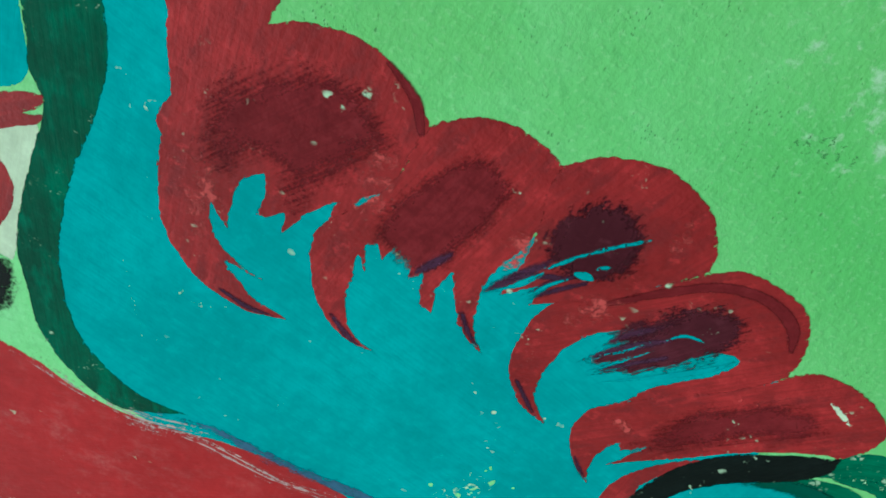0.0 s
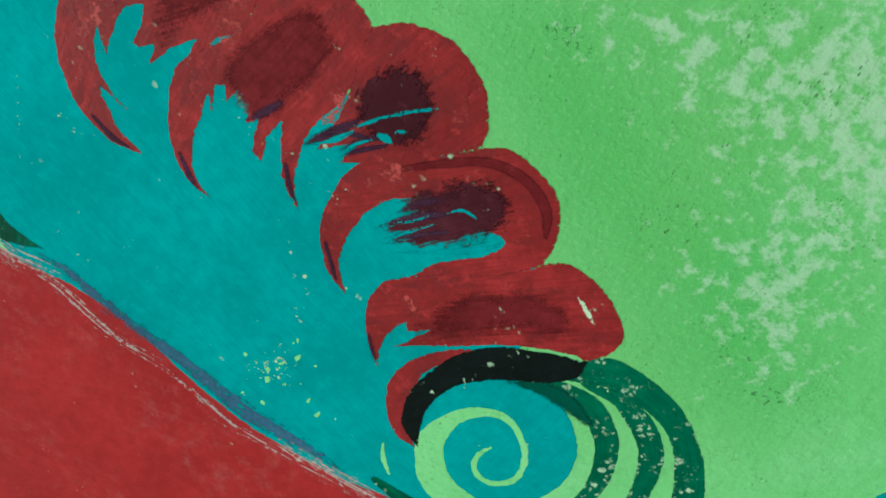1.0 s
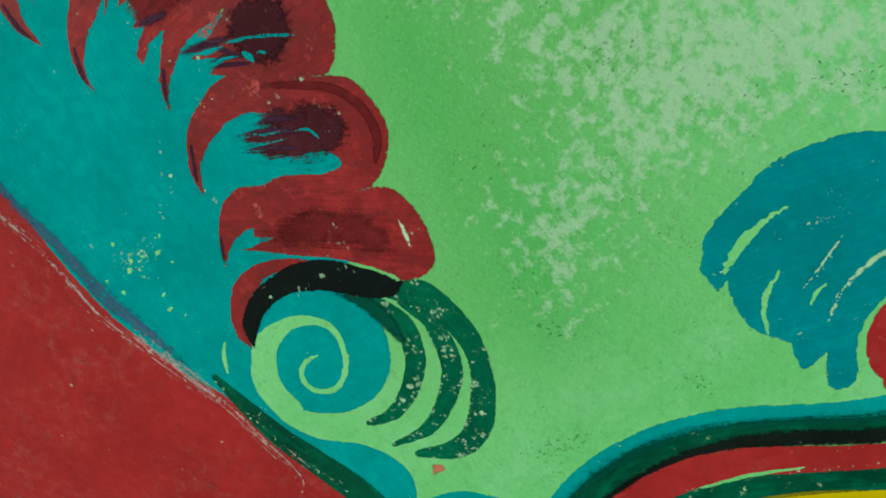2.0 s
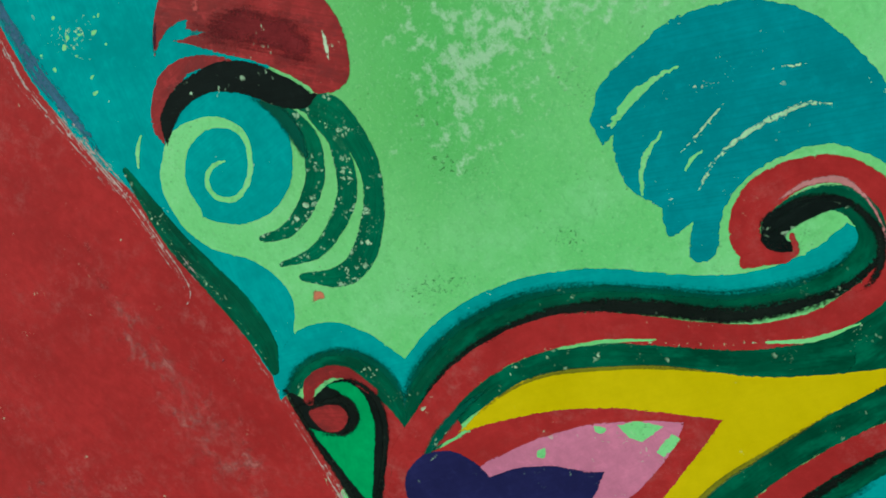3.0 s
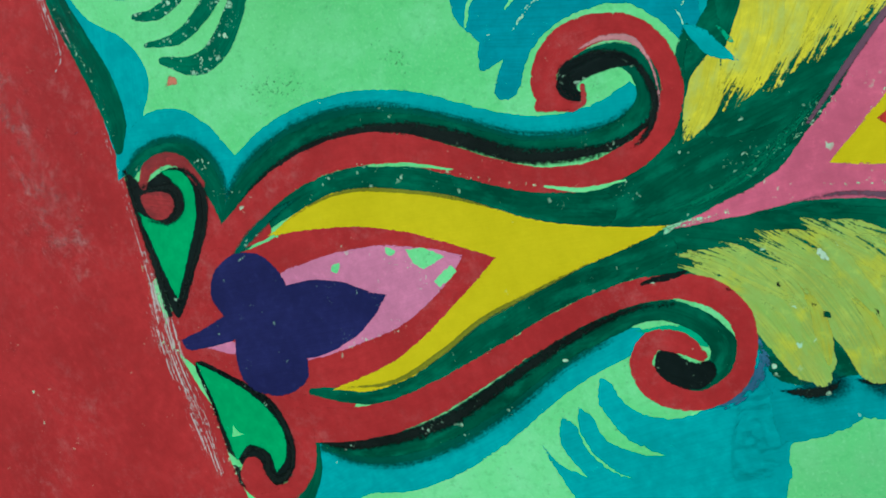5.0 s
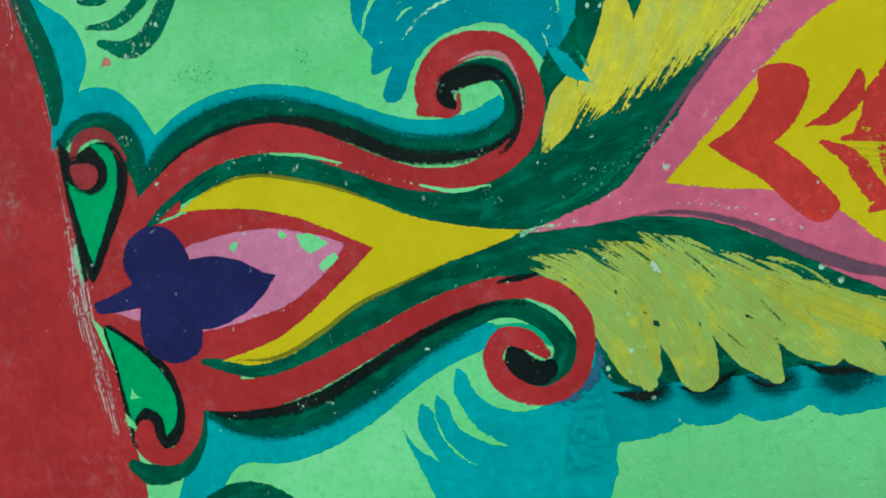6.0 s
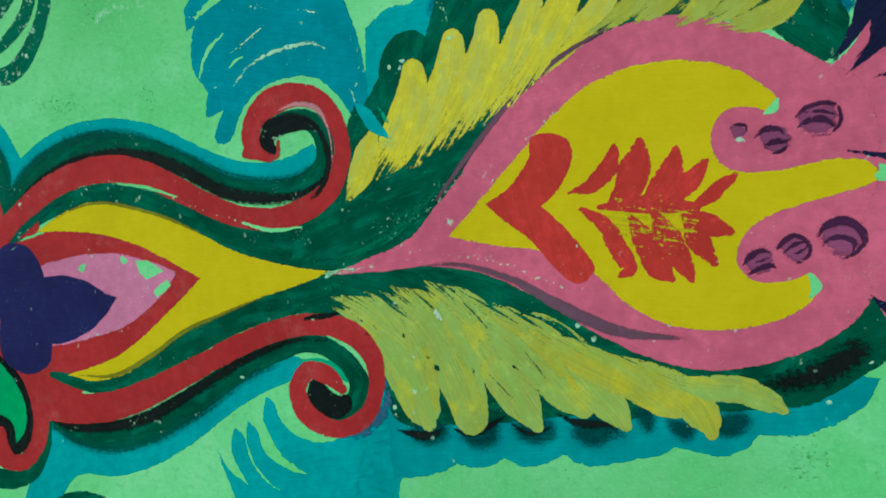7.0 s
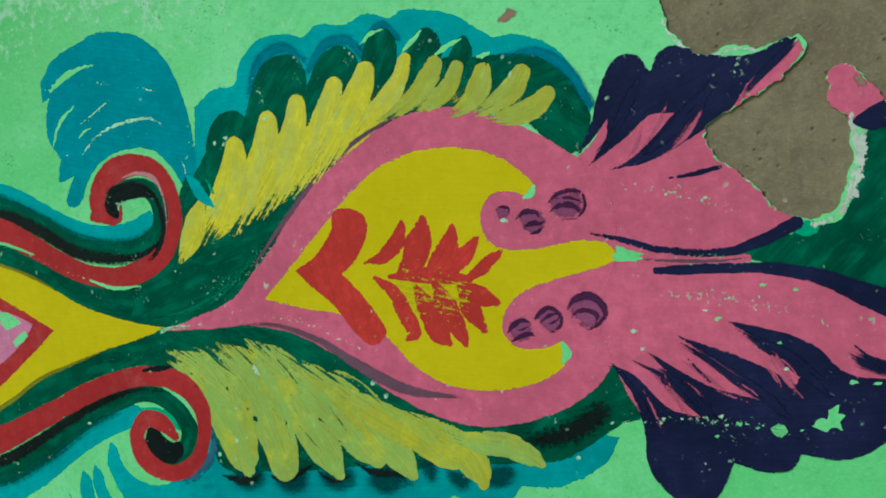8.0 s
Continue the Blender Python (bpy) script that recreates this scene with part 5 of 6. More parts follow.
stroke(upper_plume, "feather", YELLOW5, 7, [(589, 1192, 19.4), (572, 1182, 25.6), (545, 1178, 21.6), (514, 1181, 5.1)])
fill(upper_plume, "sprig", TEAL, 9, [(81, 1203, 1), (102, 1190), (114, 1167), (126, 1146, 1), (101, 1160), (90, 1175)])
wash(upper_plume, "web", WEB2, 6, [(54, 1098), (96, 1150), (151, 1201), (226, 1222), (297, 1236), (364, 1249), (425, 1248), (509, 1228), (584, 1192), (561, 1175), (474, 1197), (394, 1206), (340, 1186), (282, 1161), (219, 1143), (144, 1119), (85, 1108)])
fill(upper_plume, "frond", DGREEN, 4, [(561, 1178), (611, 1198), (633, 1162), (618, 1127), (604, 1122, 1), (576, 1149)])
drag(upper_plume, "fleck", FLECK, 9, [(209, 1313, 20.2), (223, 1252, 34.2), (195, 1200, 25.8)])
drag(upper_plume, "haze", BLUE_S, 4, [(202, 1279, 25.8), (229, 1317, 36.3), (264, 1326, 31.9), (293, 1302, 25.5)])
drag(upper_plume, "haze", BLUE_S, 4, [(295, 1289, 23.8), (324, 1314, 29.8), (356, 1311, 26.8), (374, 1284, 24.0)])
drag(upper_plume, "haze", BLUE_S, 4, [(373, 1298, 19.6), (402, 1318, 23.0), (423, 1296, 20.0)])
drag(upper_plume, "haze", BLUE_S, 4, [(543, 1246, 15.1), (586, 1241, 24.3), (617, 1212, 26.4), (635, 1171, 24.1)])
stroke(upper_plume, "slit", PALE, 6, [(372, 1303, 2.2), (387, 1311, 5.0), (404, 1313, 2.1)], 0.0021)
stroke(upper_plume, "slit", PALE, 6, [(425, 1280, 2.9), (436, 1288, 6.5), (453, 1299, 2.2)], 0.0021)
stroke(upper_plume, "slit", PALE, 6, [(465, 1266, 2.8), (478, 1272, 6.1), (500, 1277, 2.0)], 0.0021)
stroke(upper_plume, "slit", PALE, 6, [(517, 1252, 3.9), (526, 1253, 5.9), (531, 1254, 2.6)], 0.0021)
stroke(upper_plume, "sprig", MGREEN, 10, [(115, 1187, 1.2), (119, 1178, 4.8), (124, 1166, 3.6), (126, 1157, 1.2)])

lower_plume = thing("plume", "yellow-green streaked painted feathers hanging over turquoise fringe", "painted plume")
stroke(lower_plume, "stem", DGREEN, 4, [(-15, 993, 7.2), (66, 982, 31.9), (142, 973, 54.1), (212, 952, 57.5), (269, 921, 50.2), (322, 884, 38.8), (374, 853, 31.4), (443, 833, 30.1), (498, 825, 40.9)])
fill(lower_plume, "root", DGREEN, 4, [(457, 825), (502, 841), (551, 853), (587, 872), (604, 901, 1), (636, 867), (642, 830, 1), (610, 825), (554, 796), (513, 790), (489, 810)])
fill(lower_plume, "fringe", FRINGE, 3, [(54, 843), (59, 790), (87, 771), (134, 776, 1), (155, 769), (184, 769), (210, 773, 1), (232, 761), (263, 761, 1), (297, 745), (336, 744), (377, 749), (400, 757, 1), (433, 745), (463, 747), (485, 764, 1), (515, 761), (553, 767), (587, 785), (606, 810, 1), (577, 820), (524, 813), (468, 813), (286, 829), (109, 845)], 0.0021)
wash(lower_plume, "root_shade", SHADE, 6, [(464, 824), (500, 833), (550, 847), (592, 865), (614, 844), (603, 820), (561, 798), (514, 794), (489, 806)])
fill(lower_plume, "shadow_ground", DGREEN, 4, [(-1, 996), (108, 990), (210, 964), (300, 914), (383, 856), (480, 835), (441, 813), (334, 841), (230, 891), (124, 931), (35, 955)])
fill(lower_plume, "shadow_ground", DGREEN, 4, [(42, 943), (130, 912), (288, 842), (437, 803), (510, 794), (464, 790), (405, 796), (340, 790), (309, 798), (242, 798), (193, 798), (136, 800), (90, 800), (63, 815), (53, 878)])
wash(lower_plume, "web", WEB3, 5, [(50, 936), (98, 939), (141, 927), (199, 908), (263, 888), (329, 858), (380, 843), (442, 821), (492, 806), (460, 802), (404, 810), (324, 829), (254, 841), (173, 861), (104, 874), (68, 906)])
stroke(lower_plume, "feather", YELLOW3, 7, [(14, 971, 5.4), (55, 936, 56.4), (85, 882, 59.0), (100, 836, 53.5), (107, 813, 42.3), (109, 804, 20.2)])
stroke(lower_plume, "feather", YELLOW3, 8, [(91, 973, 5.3), (128, 930, 63.4), (152, 876, 63.8), (164, 831, 53.1), (165, 808, 45.9)])
stroke(lower_plume, "feather", YELLOW3, 7, [(137, 972, 5.1), (181, 925, 61.1), (211, 864, 56.0), (232, 820, 48.8), (245, 792, 18.4)])
stroke(lower_plume, "feather", YELLOW3, 8, [(188, 940, 4.9), (232, 898, 58.2), (269, 856, 61.0), (295, 821, 49.4), (303, 811, 31.6)])
stroke(lower_plume, "feather", YELLOW3, 7, [(202, 933, 4.4), (261, 893, 38.3), (308, 842, 46.0), (338, 801, 36.0), (347, 784, 15.8)])
stroke(lower_plume, "feather", YELLOW4, 8, [(249, 907, 4.2), (311, 861, 38.6), (360, 831, 36.8), (388, 805, 27.9), (405, 793, 12.3)])
stroke(lower_plume, "feather", YELLOW4, 7, [(333, 865, 3.9), (380, 835, 33.5), (420, 807, 41.8), (434, 783, 33.7), (437, 770, 16.6)])
stroke(lower_plume, "feather", YELLOW3, 8, [(393, 834, 3.7), (435, 819, 23.9), (476, 811, 29.5), (502, 796, 22.6), (512, 788, 11.1)])
stroke(lower_plume, "bristle_mark", YELLOW3, 7, [(-6, 965, 2.0), (19, 948, 6.7), (52, 920, 9.3), (84, 888, 2.6)])
stroke(lower_plume, "bristle_mark", YELLOW3, 7, [(1, 974, 2.0), (28, 958, 8.0), (67, 927, 10.5), (104, 890, 2.6)])
stroke(lower_plume, "bristle_mark", YELLOW3, 8, [(16, 971, 2.0), (44, 954, 6.6), (79, 921, 7.9), (110, 892, 2.6)])
stroke(lower_plume, "bristle_mark", YELLOW3, 7, [(51, 973, 2.0), (75, 956, 7.8), (107, 929, 9.0), (137, 897, 2.5)])
stroke(lower_plume, "bristle_mark", YELLOW3, 8, [(71, 972, 1.9), (94, 956, 6.4), (125, 926, 7.6), (154, 893, 2.5)])
stroke(lower_plume, "bristle_mark", YELLOW3, 7, [(110, 968, 1.9), (137, 951, 7.5), (167, 922, 8.7), (196, 891, 2.4)])
stroke(lower_plume, "bristle_mark", YELLOW3, 8, [(131, 970, 1.9), (153, 953, 7.4), (180, 926, 8.6), (208, 892, 2.4)])
stroke(lower_plume, "bristle_mark", YELLOW3, 7, [(169, 949, 1.9), (194, 936, 6.1), (224, 912, 7.2), (252, 883, 2.4)])
stroke(lower_plume, "bristle_mark", YELLOW3, 8, [(188, 945, 1.8), (214, 930, 6.0), (246, 906, 7.1), (273, 876, 2.3)])
stroke(lower_plume, "bristle_mark", YELLOW3, 7, [(218, 935, 1.8), (244, 922, 5.4), (272, 901, 7.0), (299, 874, 2.3)])
stroke(lower_plume, "bristle_mark", YELLOW3, 8, [(255, 924, 1.8), (278, 912, 5.3), (304, 893, 5.8), (321, 876, 2.3)])
drag(lower_plume, "dry_drag", GREEN_DRAG, 10, [(60, 976, 2.6), (84, 951, 6.4), (113, 927, 2.5)])
drag(lower_plume, "dry_drag", GREEN_DRAG, 10, [(115, 967, 3.1), (136, 945, 6.1), (153, 922, 2.4)])
drag(lower_plume, "dry_drag", GREEN_DRAG, 10, [(172, 952, 3.0), (192, 928, 5.2), (210, 902, 1.7)])
drag(lower_plume, "dry_drag", GREEN_DRAG, 10, [(185, 952, 3.6), (214, 932, 6.8), (245, 909, 2.2)])
drag(lower_plume, "dry_drag", GREEN_DRAG, 10, [(227, 935, 3.4), (254, 913, 7.3), (282, 893, 2.2)])
drag(lower_plume, "dry_drag", GREEN_DRAG, 10, [(270, 918, 2.8), (299, 896, 6.5), (326, 866, 2.1)])
drag(lower_plume, "dry_drag", GREEN_DRAG, 10, [(235, 891, 1.7), (257, 859, 3.9), (269, 835, 1.6)])
drag(lower_plume, "dry_drag", GREEN_DRAG, 10, [(187, 868, 2.4), (211, 838, 3.5), (232, 810, 1.7)])
drag(lower_plume, "lobe_shade", SHADE, 6, [(63, 800, 6.5), (87, 792, 16.3), (112, 790, 15.0), (128, 800, 4.9)])
drag(lower_plume, "lobe_shade", SHADE, 6, [(138, 796, 6.2), (160, 789, 14.3), (190, 796, 12.7), (210, 807, 5.8)])
drag(lower_plume, "lobe_shade", SHADE, 6, [(213, 797, 5.8), (235, 783, 9.1), (259, 788, 6.7)])
drag(lower_plume, "lobe_shade", SHADE, 6, [(268, 804, 6.7), (294, 791, 13.9), (321, 787, 12.6), (346, 780, 5.1)])
fill(lower_plume, "chip", CHIP, 11, [(138, 938, 1), (145, 938), (149, 931, 1), (150, 923, 1), (144, 926), (140, 933)], 0.0016)
fill(lower_plume, "dark_fleck", BLACK, 11, [(43, 924, 1), (47, 921), (49, 918, 1), (44, 920)])
fill(lower_plume, "dark_fleck", BLACK, 11, [(94, 916, 1), (99, 913), (95, 909, 1), (93, 911)])
fill(lower_plume, "dark_fleck", BLACK, 11, [(121, 886, 1), (126, 882), (121, 880, 1)])
fill(lower_plume, "dark_fleck", DGREEN, 11, [(129, 874, 1), (135, 871), (135, 865, 1), (128, 868)])
fill(lower_plume, "dark_fleck", BLACK, 11, [(177, 866, 1), (180, 862), (181, 854, 1), (177, 859)])
fill(lower_plume, "dark_fleck", BLACK, 11, [(228, 863, 1), (234, 860), (235, 857, 1), (229, 859)])
fill(lower_plume, "dark_fleck", BLACK, 11, [(252, 833, 1), (257, 831), (254, 828, 1)])
fill(lower_plume, "fringe", FRINGE, 3, [(55, 800), (47, 740, 1), (83, 740), (114, 745), (135, 754, 1), (162, 747), (187, 751), (199, 757, 1), (221, 746), (250, 748), (272, 759, 1), (285, 745), (308, 741), (341, 747, 1), (343, 780), (219, 812), (100, 826)], 0.0021)
wash(lower_plume, "lobe", DUSK, 5, [(146, 789), (134, 772), (112, 763), (88, 766), (70, 780), (67, 800), (79, 818), (102, 827), (126, 823), (143, 809)])
wash(lower_plume, "lobe", DUSK, 5, [(213, 782), (202, 765), (180, 755), (155, 758), (137, 773), (134, 794), (146, 812), (169, 821), (193, 817), (210, 802)])
wash(lower_plume, "lobe", DUSK, 5, [(281, 781), (270, 765), (248, 756), (224, 760), (207, 773), (203, 793), (215, 810), (237, 818), (261, 814), (277, 800)])
wash(lower_plume, "lobe", DUSK, 5, [(346, 775), (336, 759), (315, 750), (292, 753), (275, 767), (271, 786), (283, 804), (304, 812), (327, 808), (343, 794)])
wash(lower_plume, "lobe", DUSK, 4, [(289, 829), (295, 789), (320, 763), (348, 758), (364, 777), (344, 808), (320, 836)])
wash(lower_plume, "lobe", DUSK, 4, [(349, 802), (363, 766), (381, 768), (391, 792), (379, 815)])
wash(lower_plume, "lobe", DUSK, 4, [(385, 796), (387, 769), (408, 754), (428, 763), (429, 789)])
wash(lower_plume, "lobe", DUSK, 4, [(423, 787), (440, 755), (473, 756), (490, 781), (472, 801)])
stroke(lower_plume, "feather", YELLOW4, 9, [(204, 930, 3.2), (244, 897, 9.5), (278, 862, 14.3), (300, 829, 6.4)])
stroke(lower_plume, "feather", YELLOW4, 9, [(115, 909, 3.6), (123, 879, 12.7), (123, 845, 16.3), (120, 819, 5.4)])
stroke(lower_plume, "feather", YELLOW4, 9, [(159, 883, 3.5), (171, 853, 12.3), (176, 823, 12.3), (175, 809, 3.5)])

lotus = thing("lotus_ornament", "pink painted lotus with yellow heart and navy petals", "painted flower")
fill(lotus, "pink", PINK, 6, [(5, 1000, 1), (66, 1012), (125, 1027), (167, 1058), (199, 1083), (231, 1114), (281, 1154), (335, 1182), (394, 1204), (447, 1208), (496, 1197), (540, 1173), (576, 1149), (604, 1124), (632, 1101), (642, 1050), (634, 1002), (630, 941), (614, 894), (586, 865), (550, 847), (501, 836), (445, 835), (383, 856), (328, 891), (272, 935), (212, 971), (145, 990), (81, 993)])
fill(lotus, "pink_upper", PINK, 5, [(595, 1108, 1), (631, 1132), (662, 1162), (726, 1154), (801, 1165), (850, 1188, 1), (855, 1164), (847, 1087), (820, 1010, 1), (774, 999), (728, 993), (671, 1002), (619, 1026, 1), (580, 1023)])
fill(lotus, "pink_lower", PINK, 7, [(634, 1002, 1), (670, 993), (726, 981), (781, 973), (827, 958), (864, 934), (917, 897, 1), (908, 836, 1), (840, 842), (787, 841), (727, 811), (669, 810), (636, 830), (613, 894), (605, 944)])
fill(lotus, "pink", PINK, 5, [(658, 1003), (689, 1000), (734, 990), (770, 987), (771, 979), (727, 983), (687, 988), (656, 995)])
drag(lotus, "shade", MAUVE, 9, [(652, 1000, 2.4), (693, 992, 5.2), (739, 985, 4.9), (777, 983, 2.2)])
drag(lotus, "shade", MAUVE, 7, [(109, 992, 4.4), (180, 987, 10.3), (244, 961, 13.6), (301, 920, 19.4), (358, 887, 18.4), (430, 870, 6.7)])
drag(lotus, "shade", MAUVE, 7, [(169, 1065, 8.2), (222, 1111, 11.1), (282, 1158, 10.7), (345, 1191, 10.1), (403, 1209, 7.0)])
fill(lotus, "heart", YELLOW, 8, [(176, 1020, 1), (209, 1045), (249, 1075), (288, 1104), (326, 1132), (378, 1157), (432, 1163), (481, 1155), (520, 1138), (549, 1110), (557, 1096), (548, 1085, 1), (530, 1095), (506, 1096), (488, 1076), (491, 1050), (509, 1034), (548, 1028), (601, 1029), (625, 1022), (641, 1004, 1), (621, 998), (575, 992), (527, 983), (500, 964), (492, 939), (509, 921), (539, 917), (560, 922, 1), (567, 908), (547, 888), (508, 876), (459, 876), (411, 888), (371, 916), (346, 949), (311, 971), (282, 988), (226, 1003)])
stroke(lotus, "tip", PALE, 9, [(559, 920, 4.0), (563, 909, 10.4), (556, 898, 2.5)])
stroke(lotus, "tip", PALE, 9, [(544, 1086, 3.2), (552, 1089, 9.1), (558, 1097, 2.6)])
stroke(lotus, "tip", PALE, 9, [(636, 1005, 9.0), (648, 1002, 7.0), (662, 999, 2.4)])
drag(lotus, "tip", PALE_S, 9, [(0, 999, 10.8), (35, 1002, 9.1), (73, 1002, 7.5)])
fill(lotus, "chevron", SCARLET, 10, [(229, 1049, 1), (264, 1065), (289, 1090), (298, 1113), (322, 1112), (341, 1098), (337, 1075), (318, 1050), (295, 1035, 1), (318, 1008), (336, 978), (344, 957), (322, 944), (301, 962), (276, 1000), (248, 1028)])
stroke(lotus, "petal", SCARLET, 10, [(388, 1083, 7.4), (377, 1063, 21.8), (355, 1048, 15.3), (330, 1044, 2.8)], 0.0018)
stroke(lotus, "petal", SCARLET, 10, [(415, 1083, 10.2), (407, 1060, 33.6), (394, 1038, 31.5), (374, 1025, 9.9)], 0.0018)
stroke(lotus, "petal", SCARLET, 11, [(451, 1066, 9.9), (441, 1045, 26.7), (423, 1026, 24.8), (405, 1018, 6.8)], 0.0018)
stroke(lotus, "petal", SCARLET, 10, [(478, 1049, 8.1), (459, 1032, 21.6), (432, 1014, 9.5)], 0.0018)
stroke(lotus, "petal", SCARLET, 10, [(504, 1031, 6.5), (483, 1018, 15.8), (453, 1002, 5.3)], 0.0018)
stroke(lotus, "petal", SCARLET, 10, [(340, 1024, 5.9), (363, 1002, 17.9), (374, 973, 21.1), (382, 952, 16.5), (370, 945, 5.5)], 0.0018)
stroke(lotus, "petal", SCARLET, 10, [(392, 1006, 7.4), (402, 980, 25.0), (414, 948, 26.3), (424, 935, 7.2)], 0.0018)
stroke(lotus, "petal", SCARLET, 11, [(418, 1006, 10.2), (427, 977, 29.0), (440, 945, 20.1), (445, 929, 4.3)], 0.0018)
stroke(lotus, "petal", SCARLET, 10, [(449, 998, 10.0), (459, 969, 25.5), (470, 945, 8.4)], 0.0018)
stroke(lotus, "petal", SCARLET, 11, [(450, 1001, 9.5), (472, 985, 22.8), (493, 973, 6.6)], 0.0018)
drag(lotus, "vein", SCARLET, 9, [(360, 1023, 5.4), (412, 1017, 20.0), (461, 1005, 10.5)])
wash(lotus, "seed", VIOLET, 9, [(569, 1078), (582, 1087), (601, 1085), (612, 1077), (608, 1061), (595, 1050), (579, 1054), (570, 1065)])
wash(lotus, "seed", VIOLET, 9, [(532, 1070), (547, 1075), (561, 1069), (565, 1055), (555, 1044), (539, 1046), (532, 1057)])
wash(lotus, "seed", VIOLET, 9, [(507, 1081), (518, 1081), (525, 1074), (520, 1066), (509, 1066)])
wash(lotus, "seed", VIOLET, 9, [(496, 942), (508, 955), (525, 954), (530, 941), (524, 928), (507, 926)])
wash(lotus, "seed", VIOLET, 9, [(532, 953), (545, 963), (560, 959), (566, 946), (558, 932), (542, 934)])
wash(lotus, "seed", VIOLET, 9, [(571, 961), (584, 969), (606, 968), (617, 955), (611, 939), (594, 931), (579, 938)])
drag(lotus, "swirl", SWIRL, 10, [(570, 1076, 4.3), (581, 1083, 7.7), (598, 1084, 8.4), (610, 1078, 6.6), (609, 1062, 7.4), (597, 1052, 4.2)])
drag(lotus, "swirl", SWIRL, 10, [(569, 1064, 5.1), (582, 1070, 10.3), (596, 1068, 11.7), (605, 1059, 6.6)])
drag(lotus, "swirl", SWIRL, 10, [(580, 1078, 3.4), (593, 1077, 6.8), (606, 1071, 4.1)])
drag(lotus, "swirl", SWIRL, 10, [(530, 1064, 5.4), (542, 1070, 10.5), (555, 1066, 8.6), (559, 1059, 4.2)])
drag(lotus, "swirl", SWIRL, 10, [(534, 1052, 4.3), (547, 1056, 10.4), (561, 1054, 7.8)])
drag(lotus, "swirl", SWIRL, 10, [(541, 1045, 3.5), (552, 1046, 6.9), (562, 1050, 3.4)])
drag(lotus, "swirl", SWIRL, 10, [(507, 1077, 2.7), (514, 1080, 5.4), (523, 1077, 6.2), (523, 1070, 3.5)])
drag(lotus, "swirl", SWIRL, 10, [(571, 956, 5.9), (581, 965, 11.9), (598, 968, 13.4), (611, 957, 12.4), (613, 946, 9.0), (604, 936, 8.4), (591, 932, 5.8), (583, 938, 3.4)])
drag(lotus, "swirl", SWIRL, 10, [(572, 945, 5.1), (582, 952, 7.6), (595, 952, 8.4), (604, 946, 10.0), (602, 938, 5.0)])
drag(lotus, "swirl", SWIRL, 10, [(532, 950, 6.1), (541, 957, 9.6), (551, 961, 7.8), (561, 954, 7.6), (563, 943, 6.8), (555, 935, 5.9), (543, 934, 3.4)])
drag(lotus, "swirl", SWIRL, 10, [(538, 945, 4.3), (548, 951, 7.8), (559, 953, 4.3)])
drag(lotus, "swirl", SWIRL, 10, [(545, 942, 2.6), (556, 945, 5.9), (561, 949, 2.6)])
drag(lotus, "swirl", SWIRL, 10, [(497, 938, 5.4), (505, 946, 9.9), (517, 951, 8.8), (526, 947, 5.3)])
drag(lotus, "swirl", SWIRL, 10, [(501, 929, 4.5), (513, 933, 9.7), (526, 934, 8.0), (530, 929, 3.5)])
drag(lotus, "swirl", SWIRL, 10, [(507, 939, 2.7), (517, 941, 5.3), (525, 943, 2.7)])
fill(lotus, "chip", CHIP, 11, [(511.1, 1065.9), (516.7, 1066.5), (519.9, 1063.4), (517.5, 1061.5), (512.7, 1062.8)], 0.0016)
fill(lotus, "navy_petal", NAVY, 8, [(610, 1119, 1), (631, 1150), (652, 1195), (674, 1215), (694, 1209), (703, 1192), (714, 1207), (730, 1212), (762, 1195), (805, 1185), (855, 1199, 1), (842, 1184), (801, 1160), (774, 1134), (731, 1114), (687, 1099), (644, 1097, 1), (677, 1110), (721, 1143, 1), (695, 1146), (661, 1125), (621, 1106, 1), (644, 1129), (651, 1152, 1), (628, 1132)])
stroke(lotus, "navy_streak", NAVY, 8, [(702, 1077, 1.8), (734, 1078, 5.8), (757, 1079, 4.6)])
stroke(lotus, "navy_line", NAVY, 8, [(613, 1034, 2.5), (644, 1022, 6.1), (678, 1007, 7.2), (712, 998, 8.2), (751, 993, 9.2), (785, 999, 12.4), (819, 1011, 13.3)])
stroke(lotus, "navy_line", NAVY, 8, [(675, 984, 7.2), (703, 981, 10.6), (748, 976, 10.4), (791, 969, 12.5), (832, 955, 15.6), (865, 936, 21.8), (918, 902, 28.7)])
fill(lotus, "navy_lower", NAVY, 8, [(609, 894, 1), (628, 855), (634, 818), (633, 775), (652, 744), (674, 734), (698, 742), (721, 776, 1), (748, 766), (775, 765), (788, 781, 1), (829, 773), (861, 785), (904, 809, 1), (911, 852, 1), (871, 850), (842, 858), (816, 889), (781, 908), (737, 923, 1), (764, 901), (802, 868), (794, 852, 1), (755, 879), (683, 915, 1), (726, 876), (759, 838, 1), (706, 860), (651, 901, 1), (678, 863), (695, 826, 1), (662, 840), (637, 873)])
fill(lotus, "navy_tip", NAVY, 8, [(890, 1098), (911, 1107), (949, 1104, 1), (937, 1026, 1), (913, 1085), (894, 1093, 1)])
fill(lotus, "chip", PALE, 10, [(802, 809, 1), (811, 816), (816, 815, 1), (820, 823, 1), (830, 829, 1), (828, 820, 1), (834, 818, 1), (828, 810), (829, 802, 1), (821, 806, 1), (813, 801, 1)], 0.0016)
fill(lotus, "chip", PALE, 10, [(763, 810, 1), (770, 814), (776, 812, 1), (778, 806, 1), (772, 800, 1), (765, 804)], 0.0016)
drag(lotus, "chip", FLECK, 10, [(601, 826, 14.8), (629, 826, 20.7), (671, 826, 24.1), (728, 817, 26.1), (781, 804, 19.7)])
